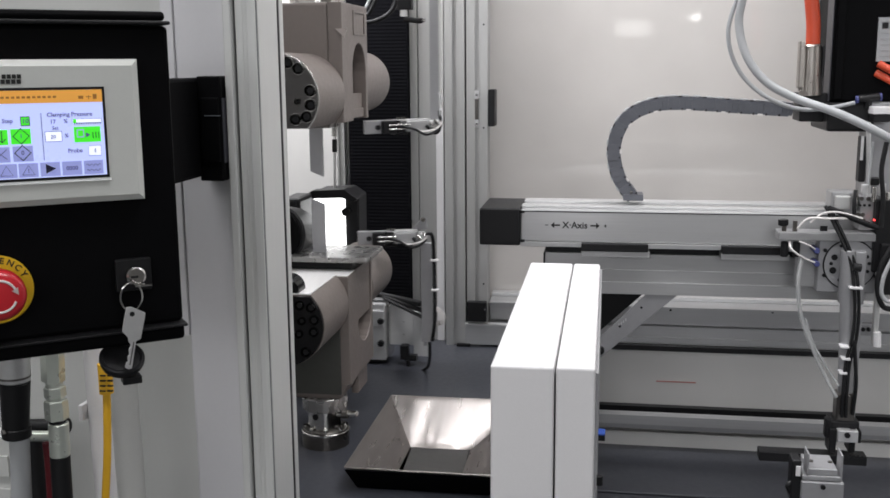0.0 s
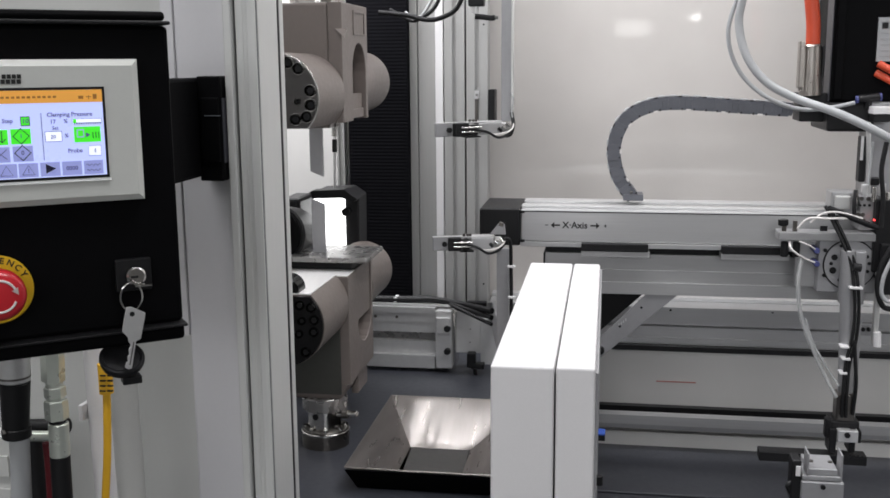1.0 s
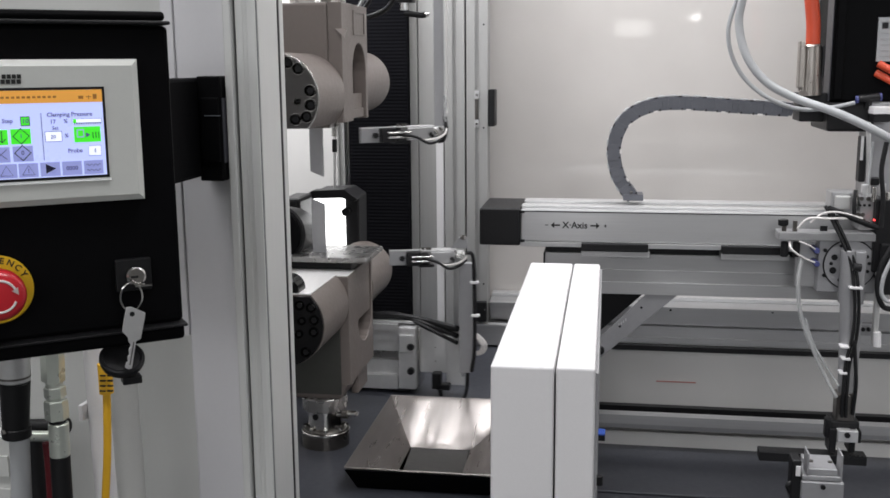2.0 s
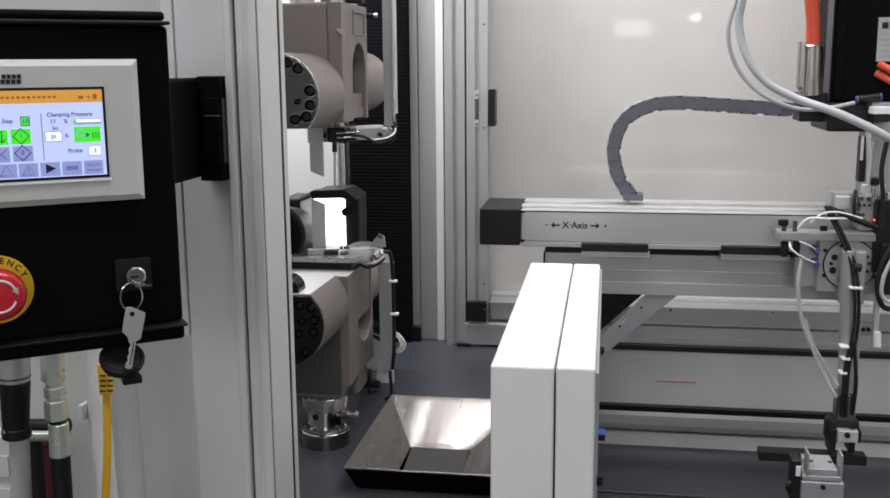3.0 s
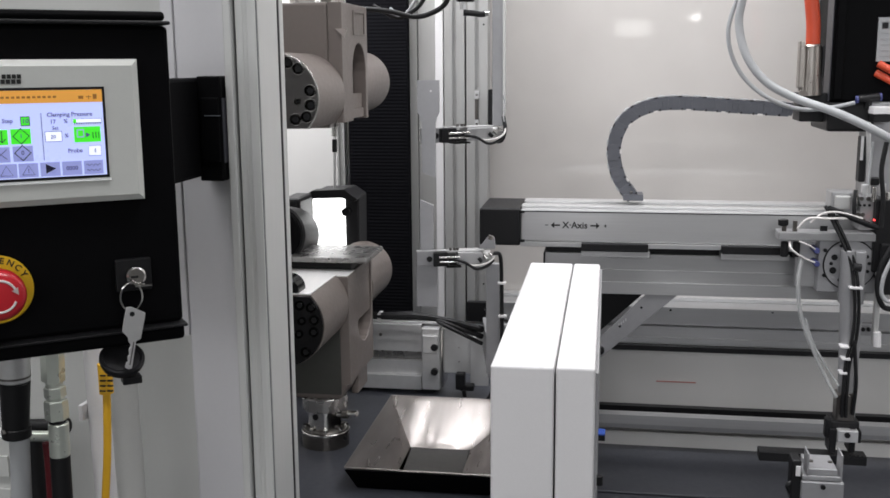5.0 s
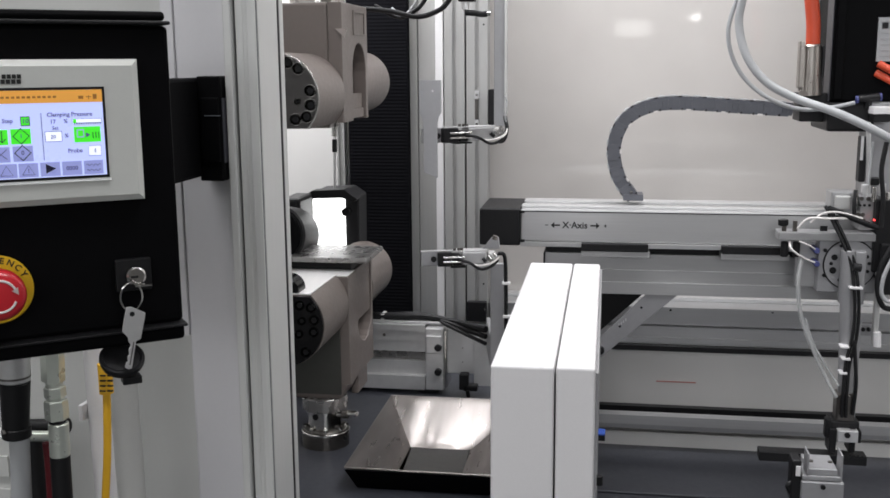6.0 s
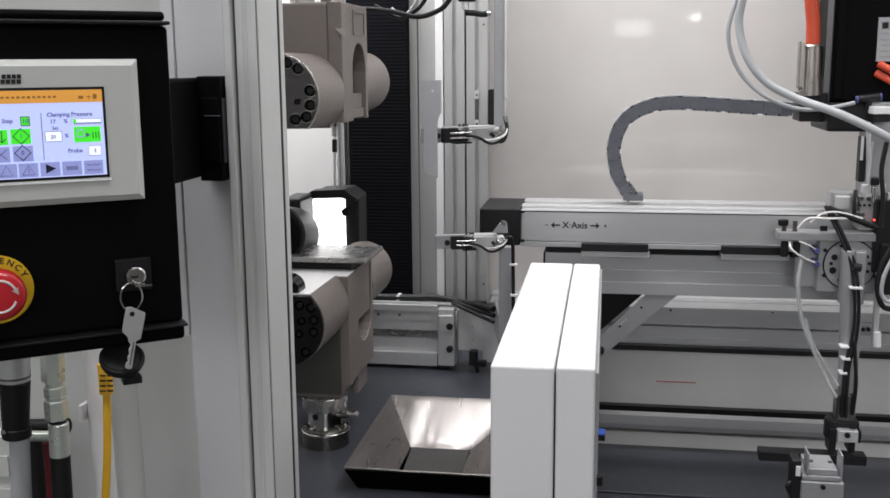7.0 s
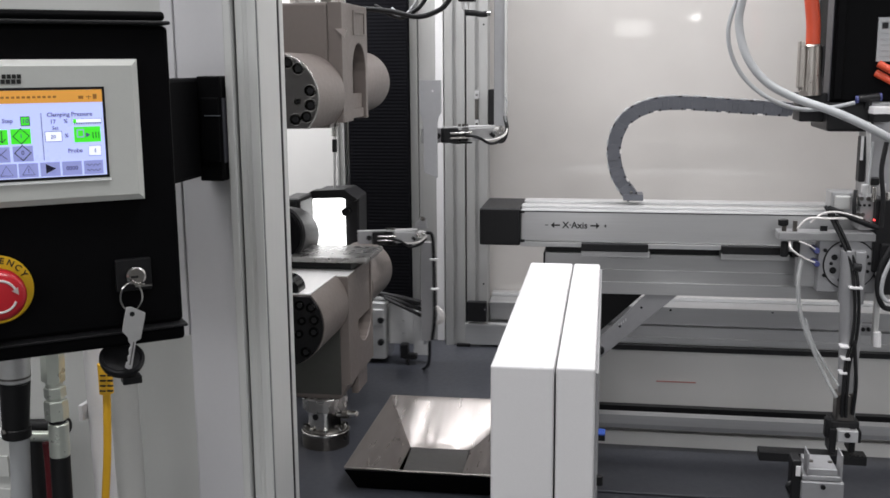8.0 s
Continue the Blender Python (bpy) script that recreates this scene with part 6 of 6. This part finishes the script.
    for o, r in ((0, 0.0058), (1, 0.0046), (2, 0.0034)):
        part("slide_cable", TUBE([(xs, 1.79, 1.0462), (-0.3879, 1.784 + 0.008 * o, 1.0462), (-0.31, 1.784 + 0.008 * o, 1.048), (-0.259, 1.778 - 0.005 * o, 1.0431 - 0.003 * o), (-0.1908, 1.72, 1.0458 - 0.012 * o)], r, 8), RUBBER, t, "black cable along the slide", smooth=True)
    part("cable_tie", B(-0.3793, -0.3729, 1.779, 1.802, 1.0415, 1.0512, 0.001), WHITE, t)
    return t


UG, LG = upper_gripper(), lower_gripper()


def specimen_halves():
    y = 1.437
    c = -0.4219
    a = thing("upper_specimen", "grey upper half of a broken flat test bar", "test bar", (c, y, 1.3729))
    zt, zs, ze = 1.4492, 1.4034, 1.3094
    w, n = 0.0158, 0.0098
    part("plate", EXT([(c - w, zt), (c + w, zt), (c + w, zs), (c + n + 0.002, zs - 0.007), (c + n, zs - 0.016), (c + n, ze), (c - n, ze + 0.008), (c - n, zs - 0.016), (c - n - 0.002, zs - 0.007), (c - w, zs)], y - 0.003, y + 0.003, 0.0004), SPECIMEN, a)
    part("gauge_dot", CYL((c + 0.004, y - 0.0029, 1.434), (c + 0.004, y - 0.0033, 1.434), 0.0015, n=10), WHITE, a)
    b = thing("lower_specimen", "grey lower half of a broken flat test bar", "test bar", (c, y, 1.1992))
    zt, zs, ze = 1.2724, 1.2009, 1.116
    part("plate", EXT([(c - n, zt + 0.004), (c + n, zt - 0.004), (c + n, zs), (c + n + 0.002, zs - 0.007), (c + w, zs - 0.014), (c + w, ze), (c - w, ze), (c - w, zs - 0.014), (c - n - 0.002, zs - 0.007), (c - n, zs)], y - 0.003, y + 0.003, 0.0004), SPECIMEN, b)
    return a, b


SU, SL = specimen_halves()


def motions():
    upper = [
        (0, pose(-0.3487, 1.627, 1.3678)),
        (0.1, pose(-0.324, 1.627, 1.3678)),
        (0.2, pose(-0.2947, 1.627, 1.3678)),
        (0.3, pose(-0.2693, 1.627, 1.3678)),
        (0.4, pose(-0.2487, 1.627, 1.3678)),
        (0.5, pose(-0.2385, 1.627, 1.3678)),
        (0.6, pose(-0.2319, 1.627, 1.3678)),
        (0.8, pose(-0.2243, 1.6198, 1.3678)),
        (1, pose(-0.2192, 1.5624, 1.3678)),
        (1.2, pose(-0.2196, 1.5032, 1.3678)),
        (1.4, pose(-0.2156, 1.437, 1.3678)),
        (1.5, pose(-0.2181, 1.437, 1.3678)),
        (1.6, pose(-0.2264, 1.437, 1.3678)),
        (1.7, pose(-0.2487, 1.437, 1.3678)),
        (1.9, pose(-0.2879, 1.437, 1.3678)),
        (2.2, pose(-0.3511, 1.437, 1.3678)),
        (2.5, pose(-0.3834, 1.437, 1.3678)),
        (2.7, pose(-0.3877, 1.437, 1.3678)),
        (4, pose(-0.3877, 1.437, 1.3678)),
        (4.1, pose(-0.3706, 1.437, 1.3678)),
        (4.2, pose(-0.3358, 1.437, 1.3678)),
        (4.3, pose(-0.3063, 1.437, 1.3678)),
        (4.4, pose(-0.2778, 1.437, 1.3678)),
        (4.5, pose(-0.2529, 1.437, 1.3678)),
        (4.6, pose(-0.2421, 1.437, 1.3678)),
        (4.7, pose(-0.2338, 1.437, 1.3678)),
        (4.9, pose(-0.223, 1.437, 1.3678)),
        (5.2, pose(-0.2173, 1.437, 1.3678)),
        (8, pose(-0.2173, 1.437, 1.3678)),
    ]
    lower = [
        (0, pose(-0.4121, 1.7949, 0.9549)),
        (0.1, pose(-0.3898, 1.7978, 0.9549)),
        (0.2, pose(-0.3615, 1.7976, 0.9549)),
        (0.3, pose(-0.3382, 1.8007, 0.9549)),
        (0.4, pose(-0.3132, 1.8001, 0.9549)),
        (0.5, pose(-0.2978, 1.7983, 0.9549)),
        (0.6, pose(-0.2915, 1.7991, 0.9549)),
        (0.7, pose(-0.2873, 1.7997, 0.9549)),
        (0.8, pose(-0.2841, 1.8001, 0.9549)),
        (0.9, pose(-0.2823, 1.7886, 0.9549)),
        (1, pose(-0.2808, 1.7584, 0.9549)),
        (1.1, pose(-0.2794, 1.7363, 0.9549)),
        (1.2, pose(-0.278, 1.7148, 0.9549)),
        (1.3, pose(-0.2781, 1.6901, 0.9549)),
        (1.4, pose(-0.2782, 1.666, 0.9549)),
        (1.5, pose(-0.2798, 1.6457, 0.9549)),
        (1.6, pose(-0.2801, 1.6357, 0.9549)),
        (1.7, pose(-0.2815, 1.6323, 0.9549)),
        (1.9, pose(-0.3032, 1.6326, 0.9549)),
        (2.3, pose(-0.3964, 1.6265, 0.9549)),
        (2.6, pose(-0.4408, 1.6272, 0.9549)),
        (2.8, pose(-0.4456, 1.6265, 0.9549)),
        (4, pose(-0.4456, 1.6265, 0.9549)),
        (4.1, pose(-0.4437, 1.6268, 0.9549)),
        (4.2, pose(-0.4359, 1.6278, 0.9549)),
        (4.3, pose(-0.4183, 1.6302, 0.9549)),
        (4.4, pose(-0.3923, 1.6304, 0.9549)),
        (4.5, pose(-0.367, 1.6338, 0.9549)),
        (4.6, pose(-0.3431, 1.6338, 0.9549)),
        (4.7, pose(-0.3202, 1.6336, 0.9549)),
        (4.9, pose(-0.2907, 1.6343, 0.9549)),
        (5.1, pose(-0.2786, 1.6326, 0.9549)),
        (5.2, pose(-0.2767, 1.6329, 0.9549)),
        (6.2, pose(-0.2767, 1.6329, 0.9549)),
        (6.3, pose(-0.2768, 1.6394, 0.9549)),
        (6.4, pose(-0.2775, 1.656, 0.9549)),
        (6.5, pose(-0.2769, 1.6764, 0.9549)),
        (6.6, pose(-0.2782, 1.697, 0.9549)),
        (6.7, pose(-0.2786, 1.7183, 0.9549)),
        (6.8, pose(-0.2799, 1.7399, 0.9549)),
        (7, pose(-0.2789, 1.7737, 0.9549)),
        (7.1, pose(-0.2798, 1.7928, 0.9549)),
        (7.2, pose(-0.2799, 1.8006, 0.9549)),
        (7.3, pose(-0.2805, 1.8045, 0.9549)),
        (7.4, pose(-0.2868, 1.8036, 0.9549)),
        (7.5, pose(-0.2967, 1.7984, 0.9549)),
        (7.6, pose(-0.3142, 1.8, 0.9549)),
        (7.7, pose(-0.3382, 1.8007, 0.9549)),
        (7.8, pose(-0.3622, 1.8015, 0.9549)),
        (7.9, pose(-0.3875, 1.8021, 0.9549)),
        (8, pose(-0.4139, 1.8026, 0.9549)),
    ]
    walk(UG, upper)
    walk(LG, lower)

    def carried(ob, rows, t0, t1):
        """Rests until t0, then rides along with the gripper until t1."""
        base = WORLD[ob.name].translation
        start = [m for t, m in rows if t <= t0][-1].translation
        return [(0, pose(*base)), (t0, pose(*base))] + [(t, pose(*(base + m.translation - start))) for t, m in rows if t0 < t <= t1]

    walk(SU, carried(SU, upper, 4.0, 8.0))
    ride = carried(SL, lower, 4.0, 5.2)
    p = ride[-1][1].translation
    ride += [(5.28, pose(p.x, p.y - 0.002, p.z - 0.04)), (5.36, pose(p.x + 0.004, p.y - 0.02, p.z - 0.13, 12, 3)),
             (5.45, pose(-0.235, 1.39, 1.03, 22, 4)), (5.54, pose(-0.238, 1.31, 0.93, 12, 2)), (5.62, pose(-0.24, 1.27, 0.815, 0, 0)), (8, pose(-0.24, 1.27, 0.815, 0, 0))]
    walk(SL, ride)


motions()
